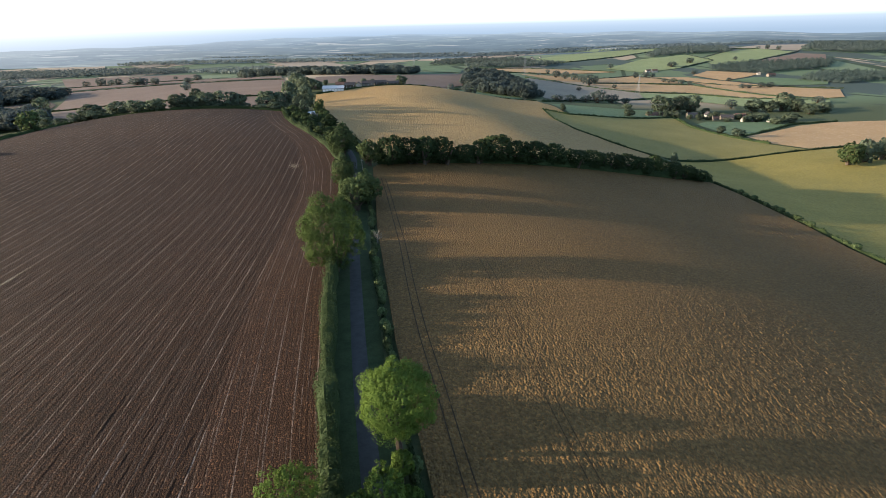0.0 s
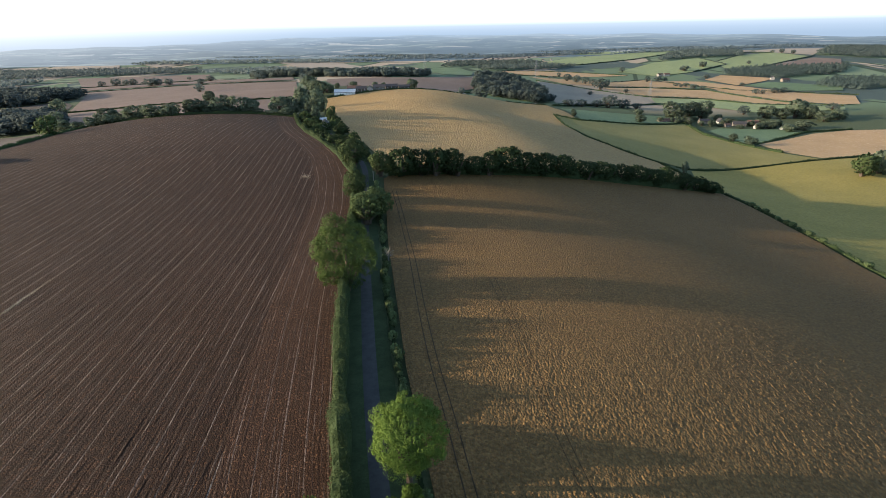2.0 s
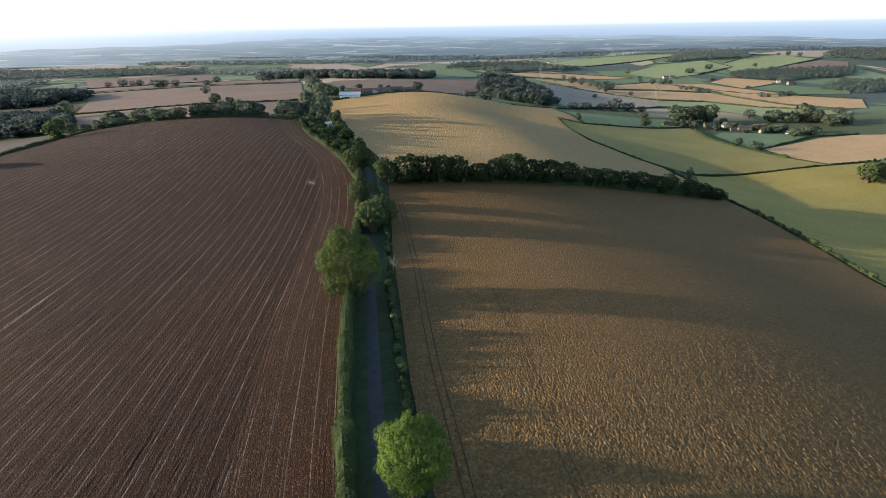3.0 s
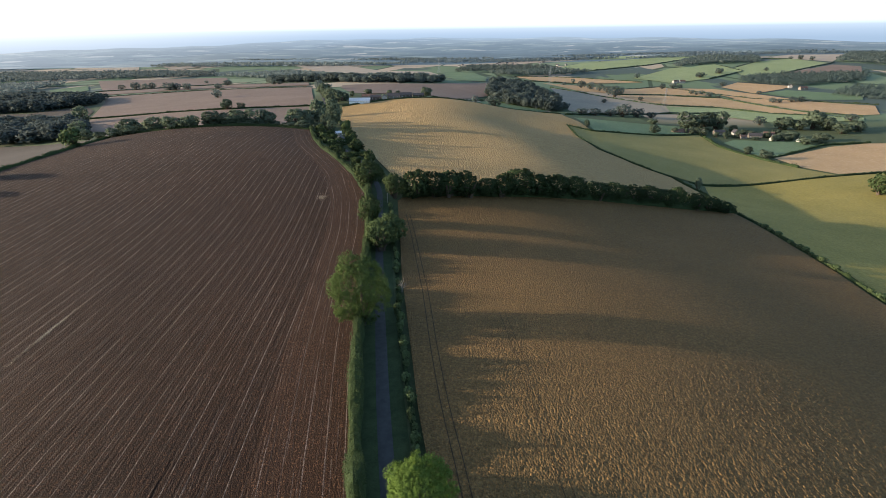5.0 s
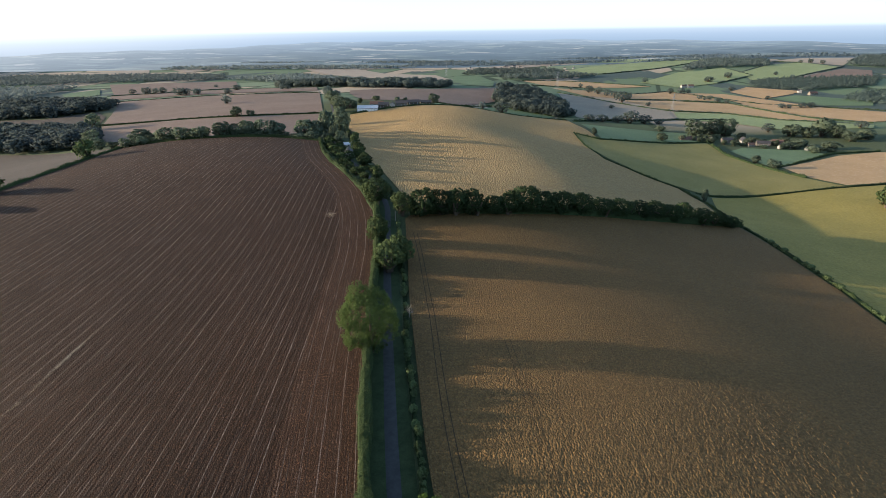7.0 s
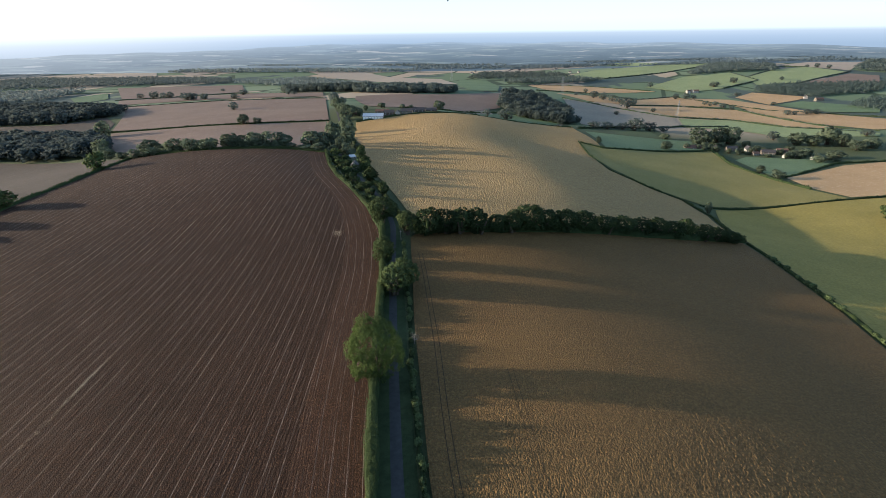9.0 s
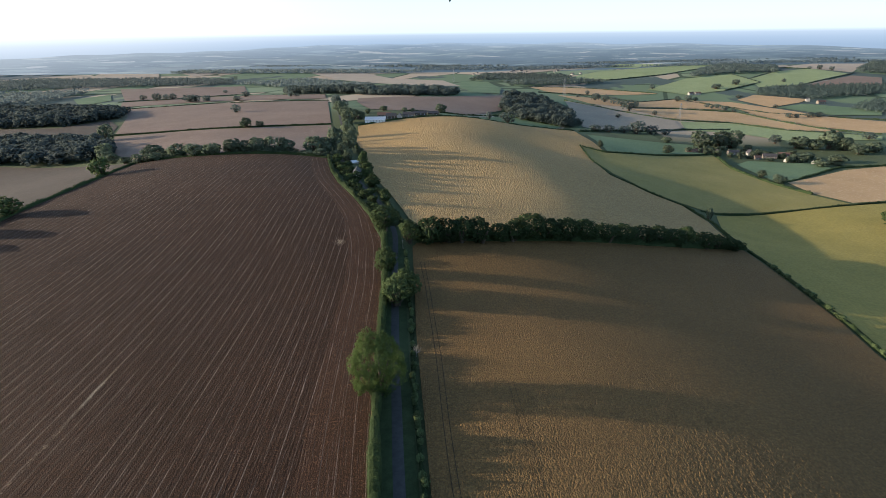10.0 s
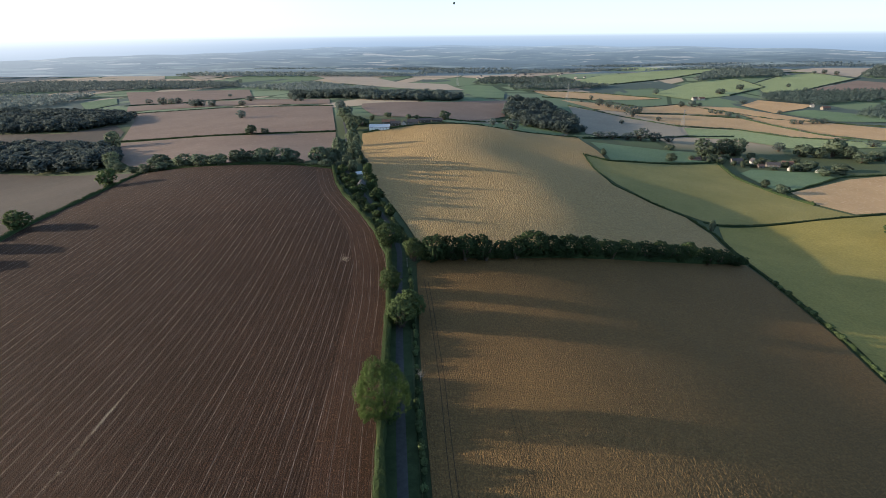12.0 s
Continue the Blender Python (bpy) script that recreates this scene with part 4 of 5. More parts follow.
UNIT = []   # trees one metre high and wide, to be scaled
for s, (low, n, lobes, mat) in enumerate(((0.10, 2800, 14, OAK), (0.08, 2800, 11, OAK), (0.02, 4600, 11, DARKLEAF), (0.02, 4600, 9, DARKLEAF))):
    UNIT.append(tree(20 + s, 1.0, 1.0, low, n + 1200, 0.046, lobes + 8, mat, 4, 310 if mat is DARKLEAF else 230))
SMALL = []
for s, (low, n, lobes, mat) in enumerate(((0.0, 1000, 14, OAK), (0.0, 1000, 12, DARKLEAF), (0.0, 1000, 16, OAK), (0.02, 540, 13, FARHAZELEAF), (0.0, 540, 11, FARHAZELEAF), (0.02, 540, 15, FARHAZELEAF), (0.0, 1000, 13, MIDHAZELEAF), (0.0, 1000, 11, MIDHAZELEAF), (0.0, 1000, 15, MIDHAZELEAF))):
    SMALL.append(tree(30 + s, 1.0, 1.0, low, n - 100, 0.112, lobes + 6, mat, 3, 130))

LANE_TREES = [(-34, 180, 14.5, 13.5, 1), (-32, 189, 13, 13, 1), (-43.8, 207, 12.5, 15, 0), (-54, 258, 18, 15.5, 0), (-38, 244, 13, 13.5, 1), (-28, 247, 14, 15.5, 2), (-19, 250, 13, 14.5, 3), (-11, 253, 13, 14.5, 2), (-3, 255, 14, 14.5, 3), (8, 260, 12, 10.5, 2), (17, 263, 13, 13.5, 3), (26, 269, 17, 16, 2), (37, 273, 14, 13.5, 3), (47, 278, 15, 14, 2)]
ROW_TREES = [(59, 284, 15, 13.5, 3), (73, 291, 16, 11, 2), (86, 298, 16, 11.5, 3), (99, 305, 16.5, 11, 2), (112, 312, 16.5, 12, 3), (123, 316, 14, 11.5, 2), (133, 320, 15, 14, 0), (147, 327, 15, 11.5, 3), (160, 334, 15, 10.5, 2), (171, 339, 13, 9, 3)]
rnd = random.Random(4)
for x, y, w, h, k in LANE_TREES + ROW_TREES:
    label = "dark bushy hedgerow tree in a dense row" if k > 1 else "leafy green tree beside the country lane"
    if k > 1:
        x, y = x + 0.8, y - 1.8
    place_tree(UNIT[k], x, y, w * (1.16 if k > 1 else 1.0), h, rnd.uniform(0, 360), label, "trees of the hedgerow" if k > 1 else "trees by the lane")
UPPER_LANE = [(-142, 479, 26, 17), (-135, 497, 21, 15), (-170, 633, 24, 18), (-154, 589, 20, 12), (-101, 413, 16, 7.5), (-89, 376, 9, 8.5), (-94, 361, 7, 9), (-79, 345, 7.5, 12), (-196, 732, 22, 22), (-230, 820, 22, 22), (-193, 756, 17, 15), (-280, 973, 22, 20), (-182, 758, 13, 10), (-246, 895, 19, 20), (-138, 516, 18, 15), (-213, 780, 18, 18), (-300, 1040, 18, 20), (-119, 437, 12, 8), (-128, 452, 15, 9), (-136, 468, 13, 10)]
LEFT_HEDGE = [(-317, 461, 14, 22), (-283, 447, 12, 20), (-263, 442, 11, 20), (-245, 440, 10.5, 17), (-228, 446, 13, 20), (-218, 449, 11, 15), (-206, 450, 14, 19), (-191, 453, 15, 20), (-180, 455, 13, 13), (-160, 467, 16, 21), (-149, 469, 15, 16), (-311, 381, 17, 14), (-342, 455, 7, 12), (-289, 273, 12, 16), (-291, 237, 13, 15), (-293, 214, 13, 15), (-516, 662, 24, 22), (-412, 520, 19, 17), (-395, 498, 12, 14), (-372, 478, 10, 14)]
LANE_BUSHES = [(-56, 266, 5, 7), (-60, 276, 4.5, 6), (-70, 305, 5, 7), (-77, 312, 5.5, 8), (-86, 331, 5, 8), (-91, 338, 5.5, 7), (-99, 358, 6, 8), (-106, 372, 5, 8), (-112, 388, 6, 9), (-117, 400, 5.5, 9), (-127, 430, 7, 10), (-133, 448, 7, 10), (-75, 322, 4.5, 7), (-66, 291, 4.5, 6), (-46, 268, 3, 5), (-52, 283, 3, 5), (-62, 306, 9, 7), (-72, 331, 3.5, 6), (-79, 348, 9.5, 8), (-86, 362, 3.5, 5), (-94, 398, 9, 9), (-99, 418, 3.5, 6), (-106, 436, 6, 7), (-112, 456, 4, 7), (-118, 476, 7, 8), (-70, 296, 3, 5), (-58, 274, 3, 5), (-97, 354, 3, 5), (-126, 418, 3.5, 6), (-104, 384, 6, 8), (-81, 320, 4.5, 6), (-64, 285, 4, 6), (-112, 406, 6, 8), (-122, 440, 6, 8), (-130, 466, 7, 9), (-92, 349, 4, 6), (-150, 556, 11, 12)]
MID_LEFT = [(-452, 919, 16, 17), (-336, 704, 15, 17), (-320, 713, 8.5, 11), (-825, 1265, 19, 26), (-816, 1290, 15, 19), (-792, 1280, 17, 19), (-682, 1169, 18, 34), (-670, 1173, 16, 22), (-636, 1159, 15, 21), (-898, 1319, 13, 19), (-461, 1221, 14, 15), (-444, 1214, 9.5, 13), (-563, 1157, 11, 21), (-770, 1515, 9, 13), (-601, 1285, 14, 26)]
FARM_TREES = [(-73, 877, 16, 21), (9, 934, 14, 13), (42, 915, 20, 30), (77, 1030, 13, 20), (-128, 830, 8, 9), (-115, 832, 7, 7.5), (-168, 862, 8.5, 14), (-184, 812, 8.5, 9)]
VALLEY = [(197, 927, 12, 23), (221, 927, 13, 22), (250, 935, 12, 21), (270, 932, 22, 32), (297, 935, 16, 24), (323, 940, 10, 19), (161, 718, 10, 8), (268, 758, 12, 17), (300, 860, 9, 17), (202, 445, 12, 6.5), (340, 824, 27, 35), (378, 846, 25, 32), (397, 843, 28, 30), (487, 891, 16, 18), (502, 848, 20, 28), (520, 837, 18, 24)]
VALLEY += [(546, 846, 30, 35), (561, 833, 21, 24), (560, 800, 16, 26), (593, 816, 16, 26), (343, 639, 9.5, 11), (346, 606, 11, 15), (490, 736, 12, 24), (456, 712, 10, 20), (409, 819, 10, 15), (412, 790, 8.5, 14), (466, 801, 7, 13), (466, 763, 10, 20), (663, 933, 13, 20), (307, 785, 7.5, 10), (346, 429, 20, 20), (366, 437, 21, 19), (385, 444, 20, 19)]
VILLAGE_TREES = [(320 + 160 * q + rnd.uniform(-14, 14), 800 - 62 * q + rnd.uniform(-26, 30), rnd.uniform(3.5, 9), rnd.uniform(5, 12)) for q in (k / 55 for k in range(56))]
BUSHES = [(-300 - 8 * q + rnd.uniform(-4, 4), 441 - 1.2 * q, rnd.uniform(4, 9), rnd.uniform(8, 14)) for q in range(3)] + [(-150 - 11 * q + rnd.uniform(-4, 4), 446 + rnd.uniform(-3, 8), rnd.uniform(4, 8), rnd.uniform(9, 15)) for q in range(15)]
PLAIN_ROWS = [(509, 1429, 16, 17), (544, 1447, 16, 23), (561, 1445, 11, 14), (548, 1335, 10, 13.5), (553, 1316, 9, 9.5), (569, 1327, 11, 13.5), (574, 1293, 11, 18), (583, 1267, 10, 13), (665, 1184, 12.5, 14.5), (679, 1183, 10, 11), (709, 1191, 13, 17), (729, 1190, 13, 17), (283, 1366, 19, 24), (301, 1341, 19, 21), (318, 1318, 19, 19), (331, 1294, 17, 18)]
PLAIN_ROWS += [(329, 1215, 26, 30), (362, 1278, 18, 13), (247, 1415, 8, 12), (290, 1515, 12, 12.5), (711, 1335, 7.5, 13.5), (694, 1494, 11, 20), (521, 1692, 18, 17), (278, 1103, 8.5, 11.5), (377, 1182, 9, 12.5), (1258, 2187, 12, 17), (1292, 2182, 17, 21), (1304, 2127, 15, 20), (958, 1783, 13, 14), (959, 1689, 13, 13.5), (798, 1756, 18, 27), (706, 1676, 17, 32)]
for rows, label, group in ((UPPER_LANE, "dark leafy tree along the upper lane", "trees along the upper lane"), (LANE_BUSHES, "dense green bush beside the bending lane", "bushes by the lane"), (LEFT_HEDGE, "rounded hedgerow tree behind the ploughed field", "hedgerow trees"), (MID_LEFT, "isolated dark green tree in open fields", "field trees"), (FARM_TREES, "leafy tree near the farm", "farm trees"), (VALLEY, "full leafy tree in the valley", "valley trees"), (VILLAGE_TREES, "garden tree among the village houses", "village trees"), (BUSHES, "bushy growth in the field hedge", "hedgerow bushes"), (PLAIN_ROWS, "small far tree along a field boundary", "far field trees")):
    for x, y, h, w in rows:
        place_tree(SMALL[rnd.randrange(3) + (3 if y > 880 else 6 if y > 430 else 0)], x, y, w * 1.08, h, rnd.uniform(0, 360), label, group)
for proto in UNIT + SMALL:
    for o in (*proto.children, proto):
        bpy.data.objects.remove(o)

def grove(name, poly, gap, wide, tall, n, leaf, mat, label, seed):
    """A wood of broad round crowns, joined into one mass."""
    rg = np.random.default_rng(seed)
    kinds = [crown_leaves(seed + k, 1.0, 1.0, 0.0, n, leaf, 18, 120) for k in range(4)]
    xs, ys = [p[0] for p in poly], [p[1] for p in poly]
    quads, normals = [], []
    for row, y in enumerate(np.arange(min(ys), max(ys), gap * 0.88)):
        for x in np.arange(min(xs) + (row % 2) * gap / 2, max(xs), gap):
            px, py = x + rg.uniform(-4, 4), y + rg.uniform(-4, 4)
            if not inside(px, py, poly):
                continue
            q, nn = kinds[rg.integers(0, 4)]
            a = rg.uniform(0, 2 * math.pi)
            turn = np.array([[math.cos(a), -math.sin(a), 0], [math.sin(a), math.cos(a), 0], [0, 0, 1]])
            w, t = wide * rg.uniform(0.75, 1.15), tall * rg.uniform(0.72, 1.15)
            quads.append(q.reshape(-1, 3) @ turn.T * np.array([w, w, t]) + np.array([px, py, ground_z(px, py)]))
            normals.append(nn @ turn.T)
    verts = np.concatenate(quads)
    return tagged(new(name, fast_mesh(name, verts, np.arange(len(verts)).reshape(-1, 4), mat, normals=np.concatenate(normals))), label, "wood", kind="stuff")


# ---- woods ----
GROVES = [
    (17, 24, 21, 520, 0.13, FARHAZELEAF, "dark wood of round-crowned trees on the hill", [(34, 1075), (70, 990), (150, 940), (172, 960), (176, 1060), (130, 1200), (60, 1290)]),
    (20, 27, 19, 340, 0.16, FARHAZELEAF, "dark broadleaved wood behind the farm fields", [(-520, 1330), (-300, 1260), (-260, 1330), (-320, 1450), (-560, 1480)]),
    (20, 27, 18, 340, 0.16, FARHAZELEAF, "dark rounded wood on the plateau", [(-300, 1230), (-180, 1200), (-60, 1250), (-70, 1330), (-190, 1380), (-310, 1340)]),
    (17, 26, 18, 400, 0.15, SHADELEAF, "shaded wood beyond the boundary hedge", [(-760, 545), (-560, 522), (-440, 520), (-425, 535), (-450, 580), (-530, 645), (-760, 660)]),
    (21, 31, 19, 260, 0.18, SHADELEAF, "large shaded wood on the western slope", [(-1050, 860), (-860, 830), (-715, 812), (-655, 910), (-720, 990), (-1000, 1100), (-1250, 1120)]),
]
for k, (gap, wide, tall, n, leaf, mat, label, poly) in enumerate(GROVES):
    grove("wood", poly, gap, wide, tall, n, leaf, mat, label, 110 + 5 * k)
WOODS = [
    (16, 16, 42, 4.2, "far wood on the eastern slope", [(1080, 2060), (900, 2060), (720, 1960), (900, 2300), (1060, 2500), (1200, 2320)]),
    (18, 17, 35, 4.7, "far wood along the ridge", [(1330, 2030), (1680, 2480), (2000, 2400), (1700, 1900), (1400, 1850)]),
    (16, 16, 35, 4.4, "far belt of trees across the valley", [(100, 1740), (250, 1760), (420, 1880), (300, 1980), (60, 1860)]),
    (18, 15, 24, 5.2, "far dark woodland on the plateau", [(-2200, 1500), (-1300, 1750), (-900, 1850), (-1000, 2050), (-1900, 2100)]),
    (18, 15, 24, 5.2, "far dark woodland on the plateau", [(-1700, 1250), (-1250, 1200), (-1180, 1330), (-1250, 1600), (-1700, 1500)]),
    (22, 15, 18, 6.5, "hazy belt of woodland in the distance", [(-1500, 2440), (-600, 2400), (-250, 2480), (-500, 2600), (-1500, 2640)]),
    (22, 15, 18, 6.5, "hazy belt of woodland in the distance", [(-350, 2600), (300, 2540), (760, 2640), (500, 2780), (-300, 2780)]),
    (22, 15, 18, 6.5, "hazy belt of woodland in the distance", [(700, 2530), (1300, 2560), (1900, 2540), (1900, 2680), (1100, 2740)]),
    (24, 16, 17, 7.2, "hazy belt of woodland in the distance", [(-1300, 2850), (-300, 2800), (200, 2880), (-400, 2960), (-1300, 2950)]),
    (24, 16, 17, 7.2, "hazy belt of woodland in the distance", [(300, 2980), (1200, 2900), (2000, 2960), (1800, 3050), (600, 3080)]),
    (20, 15, 21, 5.7, "far woodland beyond the farm", [(-900, 1850), (-500, 1600), (-350, 1720), (-700, 2050)]),
    (18, 14, 24, 5.2, "far woodland belt in the valley", [(-60, 2010), (120, 1960), (330, 2030), (300, 2200), (0, 2300)]),
]
for k, (sp, tall, n, leaf, label, poly) in enumerate(WOODS):
    wood("wood", poly, sp, tall, n, leaf, PALEHAZELEAF if poly[0][0] < -650 else HAZELEAF if label[:4] == "hazy" else FARHAZELEAF, label, 70 + k)
wood("plantation", [(760, 1550), (860, 1440), (1000, 1480), (1080, 1510), (1180, 1640), (960, 1660), (830, 1640)], 11, 15, 60, 2.6, HAZEFIR, "dark conifer plantation", 90, True)
wood("plantation", [(860, 1290), (900, 1200), (1050, 1230), (1100, 1330), (960, 1380)], 11, 15, 60, 2.6, HAZEFIR, "dark conifer plantation", 91, True)


# ---- buildings ----
ROOFGREY = plain("corrugated_roof", (0.55, 0.55, 0.56), 0.5, 0.12, 0.6)
SLATE = plain("slate_roof", (0.062, 0.058, 0.060), 0.7, 0.25, 0.8)
TILES = plain("clay_tiles", (0.13, 0.080, 0.062), 0.8, 0.3, 0.8)
STONE = plain("stone_wall", (0.19, 0.165, 0.135), 0.9, 0.2, 0.7)
WHITEWALL = plain("white_render", (0.34, 0.32, 0.29), 0.8, 0.1, 0.5)
BOARDS = plain("dark_boards", (0.09, 0.075, 0.065), 0.85, 0.3, 0.8)
GLASS = plain("window_glass", (0.03, 0.035, 0.04), 0.1, 0.1, 1.0)
STEEL = plain("galvanised_steel", (0.26, 0.27, 0.28), 0.5, 0.1, 0.5)
FRAMEWHITE = plain("white_paint", (0.75, 0.75, 0.73), 0.6, 0.06, 1.0)


def box(bm, x0, x1, y0, y1, z0, z1):
    v = [bm.verts.new(p) for p in ((x0, y0, z0), (x1, y0, z0), (x1, y1, z0), (x0, y1, z0), (x0, y0, z1), (x1, y0, z1), (x1, y1, z1), (x0, y1, z1))]
    for f in ((0, 3, 2, 1), (4, 5, 6, 7), (0, 1, 5, 4), (1, 2, 6, 5), (2, 3, 7, 6), (3, 0, 4, 7)):
        bm.faces.new([v[i] for i in f])


def house(x, y, turn, length, depth, eaves, ridge, wall, roof, label, category, windows=3, chimneys=1, name="house"):
    """A gabled building, its ridge along its own x."""
    base = new(name)
    base.location = (x, y, min(ground_z(x + a, y + b) for a in (-length / 2, length / 2) for b in (-depth / 2, depth / 2)))
    base.rotation_euler = (0, 0, radians(turn))
    tagged(base, label, category)
    a, d = length / 2, depth / 2
    bm = bmesh.new()
    ends = []
    for sx in (-a, a):
        ends.append([bm.verts.new((sx, yy, zz)) for yy, zz in ((-d, -1), (d, -1), (d, eaves), (0, ridge), (-d, eaves))])
    bm.faces.new(ends[0][::-1])
    bm.faces.new(ends[1])
    for i in range(5):
        bm.faces.new((ends[0][i], ends[0][(i + 1) % 5], ends[1][(i + 1) % 5], ends[1][i]))
    bmesh.ops.recalc_face_normals(bm, faces=bm.faces[:])
    part("wall", bm, wall, base)
    slope = (ridge - eaves) / d
    for sy in (-1, 1):
        bm = bmesh.new()
        o = 0.5
        low, high = (sy * (d + o), eaves - slope * o + 0.06), (0, ridge + 0.06)
        t = 0.22
        vs = [bm.verts.new((sx, yy, zz + dz)) for sx in (-a - 0.4, a + 0.4) for yy, zz in (low, high) for dz in (0, t)]
        for f in ((0, 1, 3, 2), (4, 6, 7, 5), (0, 4, 5, 1), (2, 3, 7, 6), (1, 5, 7, 3), (0, 2, 6, 4)):
            bm.faces.new([vs[i] for i in f])
        bmesh.ops.recalc_face_normals(bm, faces=bm.faces[:])
        part("roof", bm, roof, base)
    for k in range(chimneys):
        bm = bmesh.new()
        cx = (-a + 0.6) if k == 0 else (a - 0.6)
        box(bm, cx - 0.45, cx + 0.45, -0.4, 0.4, ridge - 0.7, ridge + 1.1)
        box(bm, cx - 0.2, cx + 0.2, -0.15, 0.15, ridge + 1.1, ridge + 1.5)
        part("chimney", bm, STONE, base)
    for k in range(windows):
        wx = -a + length * (k + 0.5) / windows
        for sy in (-1, 1):
            for z0 in ([0.9] if eaves < 4 else [0.9, eaves - 1.7]):
                bm = bmesh.new()
                box(bm, wx - 0.55, wx + 0.55, sy * d - 0.06, sy * d + 0.06, z0, z0 + 1.2)
                fr = part("window", bm, FRAMEWHITE, base)
                for px in (-0.25, 0.25):
                    bm = bmesh.new()
                    box(bm, wx + px - 0.20, wx + px + 0.20, sy * (d + 0.07) - 0.02, sy * (d + 0.07) + 0.02, z0 + 0.1, z0 + 1.1)
                    part("pane", bm, GLASS, fr)
    return base


def barn(x, y, turn):
    """The long farm barn: dark boarded walls on white blockwork, pale corrugated roof."""
    base = house(x, y, turn, 29, 13, 5.0, 8.2, BOARDS, ROOFGREY, "long barn with pale corrugated roof beside the barley", "barn", 0, 0, "barn")
    for k in range(7):
        bm = bmesh.new()
        wx = -14.5 + 29 * (k + 0.5) / 7
        box(bm, wx - 1.85, wx + 1.85, -6.62, -6.42, 0.0, 4.3)
        part("wall_panel", bm, FRAMEWHITE, base, "white painted panel")
    for k in range(8):
        bm = bmesh.new()
        wx = -14.4 + 28.8 * k / 7
        box(bm, wx - 0.18, wx + 0.18, -6.75, -6.4, -0.5, 4.9)
        part("post", bm, STEEL, base)
    bm = bmesh.new()
    box(bm, -14.9, 14.9, -0.35, 0.35, 8.35, 8.6)
    part("ridge_cap", bm, ROOFGREY, base)
    return base


barn(-156, 734.5, 4)
FARM = [(-137, 757, 8, 15, 9, 4.5, 7.5, BOARDS, SLATE, "dark slate-roofed farm building in the farmyard", "barn"), (-124, 754, 95, 9, 7, 4.8, 7.6, WHITEWALL, SLATE, "white farmhouse with a dark slate roof", "house"), (-112, 764, 5, 17, 9, 4.6, 8.0, STONE, SLATE, "stone farmhouse with a slate roof", "house"), (-97, 786, 12, 18, 9, 4, 6.8, BOARDS, SLATE, "low dark boarded farm shed", "barn"), (-80, 806, 12, 17, 8, 3.5, 5.8, BOARDS, SLATE, "low dark farm shed at the end of the yard", "barn"), (-189, 766, 20, 8, 6, 2.8, 4.6, STONE, TILES, "small stone outbuilding by the lane", "outbuilding"), (-150, 772, 3, 20, 8, 4.2, 7.0, STONE, TILES, "tiled stone range behind the barn", "barn")]
for row in FARM:
    house(*row)
house(-96.9, 375, 100, 8.5, 5.6, 4.6, 7.6, WHITEWALL, SLATE, "small white gabled cottage by the lane", "house", 2, 1)
house(-111, 429, 30, 8, 5, 2.4, 3.6, WHITEWALL, ROOFGREY, "pale low outbuilding behind the cottage", "outbuilding", 1, 0, "outbuilding")
VILLAGE = [(316, 786, 5, 24, 8, 3.0, 6.0, STONE, TILES, "long low stone house at the village edge", "house"), (352, 790, 70, 8, 6, 4.0, 6.0, WHITEWALL, SLATE, "small white cottage among trees", "house"), (393, 778, 85, 10, 7, 5.6, 9.4, WHITEWALL, SLATE, "white gabled village house", "house"), (394, 757, 10, 9, 6, 3.2, 5.4, STONE, TILES, "low stone cottage with clay tiles", "house"), (372, 784, 8, 16, 7, 4.6, 7.4, STONE, SLATE, "stone village house with slate roof", "house"), (415, 765, 170, 18, 7, 4.0, 7.0, STONE, SLATE, "row of grey stone cottages", "house"), (429, 741, 15, 10, 6, 3.0, 5.6, WHITEWALL, SLATE, "low white house below the lane", "house"), (443, 745, 15, 8, 6, 2.6, 4.4, WHITEWALL, ROOFGREY, "small shed with pale roof", "outbuilding")]
VILLAGE += [(458, 731, 30, 6, 4, 2.2, 3.6, WHITEWALL, ROOFGREY, "small pale garden shed", "outbuilding"), (440, 775, 160, 14, 7, 4.4, 7.2, STONE, TILES, "stone house with clay tiles", "house"), (591, 1564, 20, 13, 8, 5.4, 8.6, WHITEWALL, TILES, "white farmhouse with red tiled roof", "house"), (611, 1564, 5, 16, 9, 5.6, 9.2, WHITEWALL, TILES, "white farm building with red tiled roof", "house"), (603, 1580, 60, 12, 8, 4.5, 7.5, STONE, SLATE, "grey stone barn of the far farm", "barn"), (831, 1418, 80, 9, 8, 6.0, 9.0, WHITEWALL, SLATE, "white gabled house by the plantation", "house"), (842, 1380, 10, 20, 9, 5.0, 8.6, STONE, TILES, "tan farm building by the plantation", "barn")]
for row in VILLAGE:
    house(*row)
town = random.Random(17)
for k in range(13):
    x = town.uniform(-60, 420)
    house(x, town.uniform(2200, 2480), town.uniform(0, 180), town.uniform(8, 15), 7, 4, 7, WHITEWALL, SLATE, "pale house in the distant town", "house", 1, 0)


# ---- pylons ----
def beam(bm, a, b, r):
    tube(bm, [a, b], [r, r], 4)


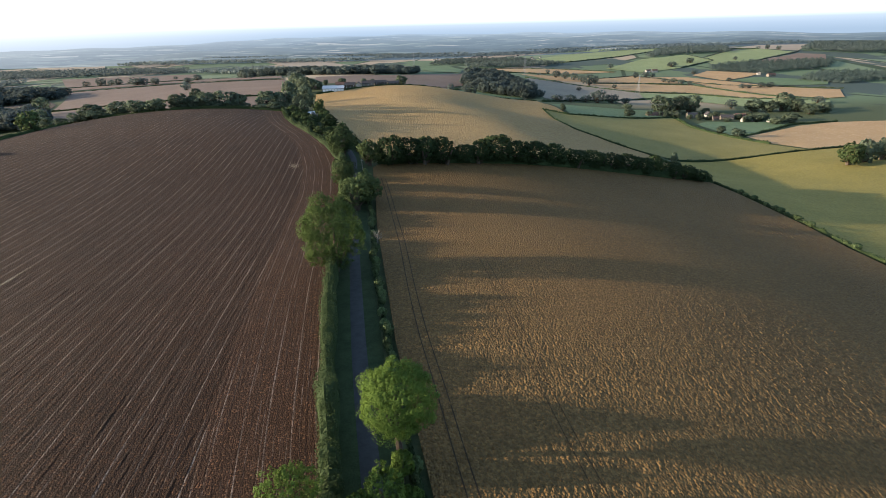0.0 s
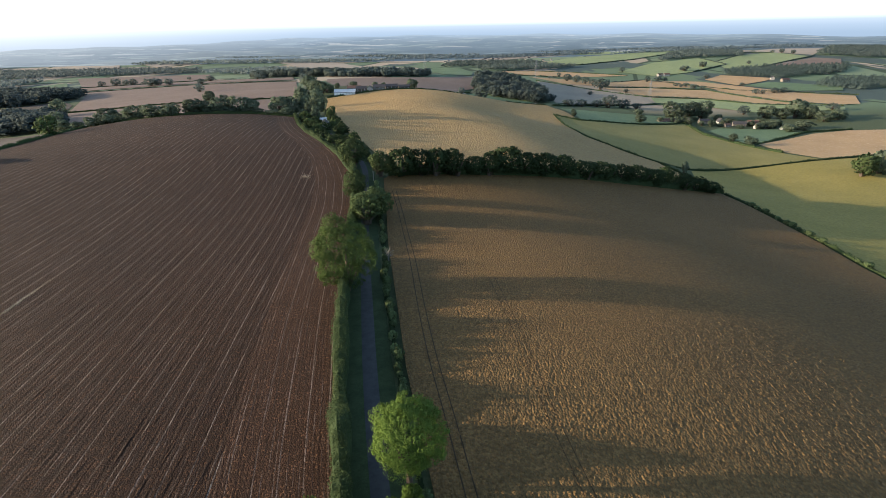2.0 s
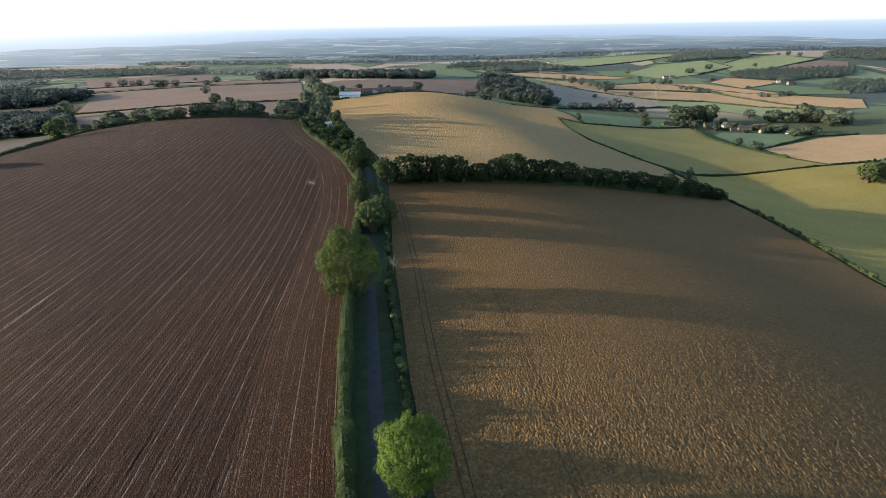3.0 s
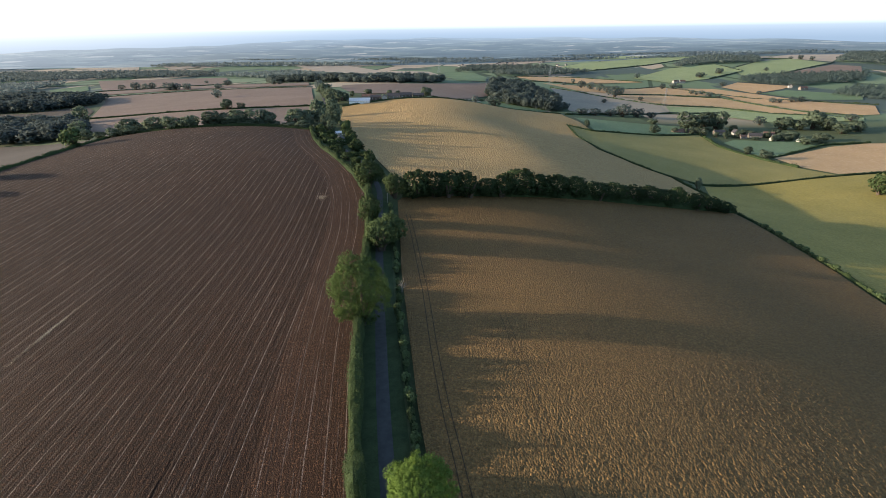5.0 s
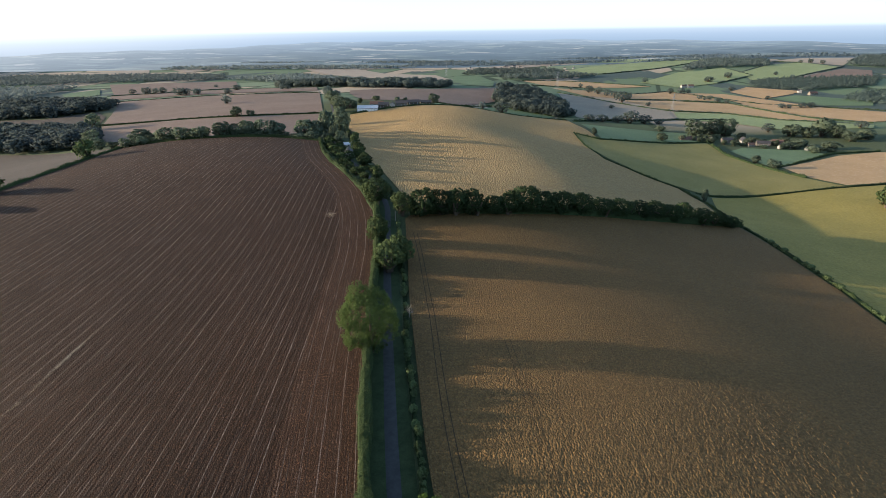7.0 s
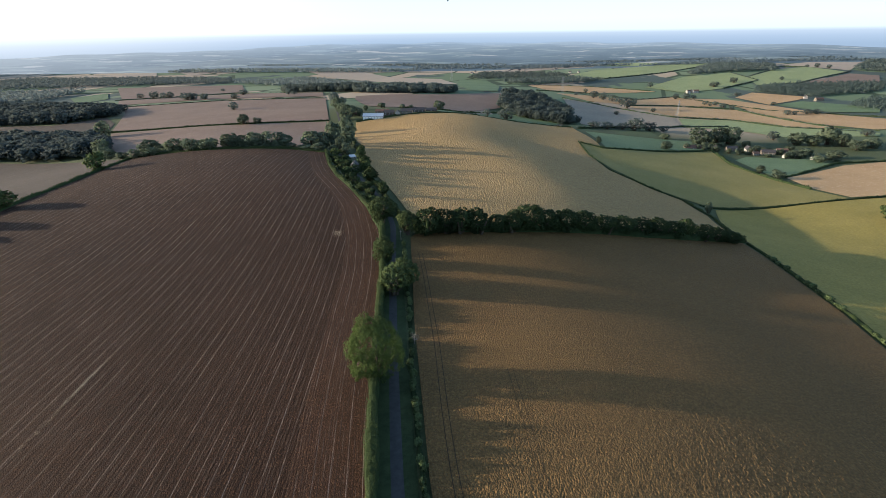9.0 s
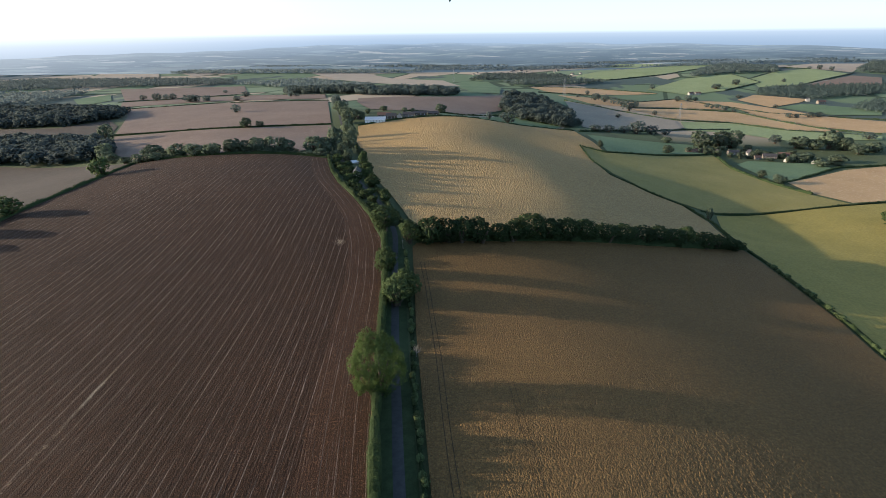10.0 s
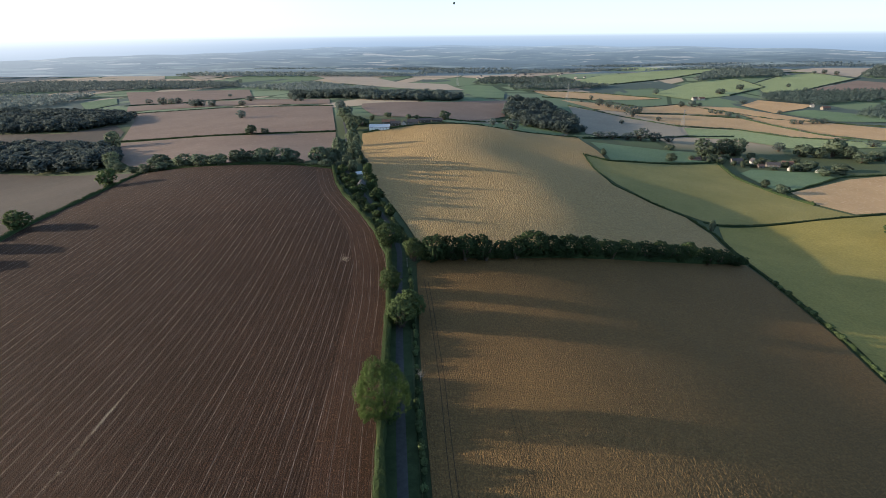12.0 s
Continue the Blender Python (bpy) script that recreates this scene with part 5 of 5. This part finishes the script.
def pylon(x, y, tall, turn):
    base = new("pylon")
    base.location = (x, y, ground_z(x, y))
    base.rotation_euler = (0, 0, radians(turn))
    tagged(base, "grey steel lattice electricity pylon", "pylon", "pylons across the valley")
    w0, w1 = tall * 0.085, tall * 0.018
    wid = lambda z: w0 + (w1 - w0) * min(1, z / (tall * 0.75))
    levels = [0, 0.14, 0.27, 0.39, 0.5, 0.6, 0.69, 0.78, 0.88, 1.0]
    for sx in (-1, 1):
        for sy in (-1, 1):
            bm = bmesh.new()
            for q0, q1 in zip(levels, levels[1:]):
                a, b = wid(q0 * tall), wid(q1 * tall)
                beam(bm, (sx * a, sy * a, q0 * tall - (0.5 if q0 == 0 else 0)), (sx * b, sy * b, q1 * tall), 0.12)
            part("leg", bm, STEEL, base)
    for q0, q1 in zip(levels, levels[1:]):
        a, b = wid(q0 * tall), wid(q1 * tall)
        bm = bmesh.new()
        for s in (-1, 1):
            beam(bm, (-a, s * a, q0 * tall), (b, s * b, q1 * tall), 0.06)
            beam(bm, (a, s * a, q0 * tall), (-b, s * b, q1 * tall), 0.06)
            beam(bm, (s * a, -a, q0 * tall), (s * b, b, q1 * tall), 0.06)
            beam(bm, (s * a, a, q0 * tall), (s * b, -b, q1 * tall), 0.06)
        part("brace", bm, STEEL, base)
    for q, reach in ((0.66, 0.15), (0.78, 0.19), (0.90, 0.13)):
        for s in (-1, 1):
            bm = bmesh.new()
            z = q * tall
            beam(bm, (0, -w1, z), (s * reach * tall, 0, z + 0.01 * tall), 0.12)
            beam(bm, (0, w1, z), (s * reach * tall, 0, z + 0.01 * tall), 0.12)
            beam(bm, (0, 0, z + 0.05 * tall), (s * reach * tall, 0, z + 0.01 * tall), 0.10)
            part("cross_arm", bm, STEEL, base)
    return base


for row in ((407, 1117, 36, 35), (207, 1397, 46, 35), (-114, 1945, 48, 35)):
    pylon(*row)

# ---- small things by the lane ----
snag = new("dead_tree")
snag.location = (-21.8, 143.0, ground_z(-21.8, 143.0))
tagged(snag, "bare pale dead tree in the lane hedge", "tree")
sr = random.Random(9)
bm = bmesh.new()
tube(bm, [(0, 0, -0.4), (0.1, 0, 1.6), (0.3, 0.1, 3.2)], [0.2, 0.15, 0.09], 6)
part("trunk", bm, DEADWOOD, snag)
for k in range(16):
    bm = bmesh.new()
    a, z = sr.uniform(0, 6.28), sr.uniform(1.2, 3.2)
    rr, up = sr.uniform(1.0, 2.3), sr.uniform(0.8, 2.2)
    p = [(0.15, 0.05, z), (math.cos(a) * rr * 0.5, math.sin(a) * rr * 0.5, z + up * 0.5), (math.cos(a + 0.3) * rr, math.sin(a + 0.3) * rr, z + up)]
    tube(bm, p, [0.07, 0.05, 0.015], 5)
    tube(bm, [p[1], (p[1][0] + sr.uniform(-0.7, 0.7), p[1][1] + sr.uniform(-0.7, 0.7), p[1][2] + sr.uniform(0.4, 1.0))], [0.035, 0.012], 4)
    part("branch", bm, DEADWOOD, snag)
post = new("signpost")
post.location = (-40.5, 236.5, ground_z(-40.5, 236.5))
tagged(post, "pale wooden pole at the field gateway", "pole")
bm = bmesh.new()
tube(bm, [(0, 0, -0.5), (0, 0, 5.2)], [0.16, 0.13], 8)
part("pole", bm, DEADWOOD, post)
bm = bmesh.new()
box(bm, -0.6, 0.6, -0.05, 0.05, 4.6, 4.75)
part("cross_bar", bm, DEADWOOD, post)


# ---- straw left on the ploughed field ----
def straw(x, y, long, wide, turn, n, seed, label):
    rg = np.random.default_rng(seed)
    u, v = rg.normal(0, long / 4, n), rg.normal(0, wide / 4, n)
    a = radians(turn)
    px, py = x + u * math.cos(a) - v * math.sin(a), y + u * math.sin(a) + v * math.cos(a)
    pts = np.stack([px, py, height(px, py) + 0.17 + rg.uniform(0, 0.05, n)], 1)
    q = leaf_quads(rg, pts, np.tile([0, 0, 1.0], (n, 1)), 0.28, 0.25)
    ob = new("straw", fast_mesh("straw", q.reshape(-1, 3), np.arange(n * 4).reshape(-1, 4), STRAW))
    return tagged(ob, label, "straw", kind="stuff")


STRAW = plain("straw", (0.36, 0.29, 0.20), 0.9, 0.25, 3.0)
straw(-74.4, 241.3, 9, 5, 100, 260, 1, "pale straw scattered on the ploughed soil")
straw(-116.4, 116.0, 22, 1.3, 98, 330, 2, "pale streak of straw along a row of the ploughed soil")
straw(-113.2, 96.0, 34, 2.2, 98, 120, 3, "thin scatter of straw along a row of the ploughed soil")

# ---- balloon in the far sky ----
SKYCLOTH = plain("balloon_cloth", (0.045, 0.07, 0.06), 0.7, 0.3, 0.2)
balloon = new("hot_air_balloon")
balloon.location = (-296, 4587, 330)
tagged(balloon, "dark green hot air balloon far off in the sky", "balloon")
bm = bmesh.new()
tube(bm, [(0, 0, z) for z in (4, 8, 12, 16, 20, 23, 25)], [1.6, 4.6, 7.4, 9.0, 8.2, 5.4, 0.6], 24)
part("envelope", bm, SKYCLOTH, balloon)
bm = bmesh.new()
box(bm, -0.9, 0.9, -0.7, 0.7, 0, 1.2)
part("basket", bm, BOARDS, balloon, "brown wicker basket")
for sx in (-1, 1):
    for sy in (-1, 1):
        bm = bmesh.new()
        tube(bm, [(sx * 0.85, sy * 0.65, 1.1), (sx * 1.1, sy * 1.1, 4.2)], [0.05, 0.05], 4)
        part("rope", bm, BOARDS, balloon)
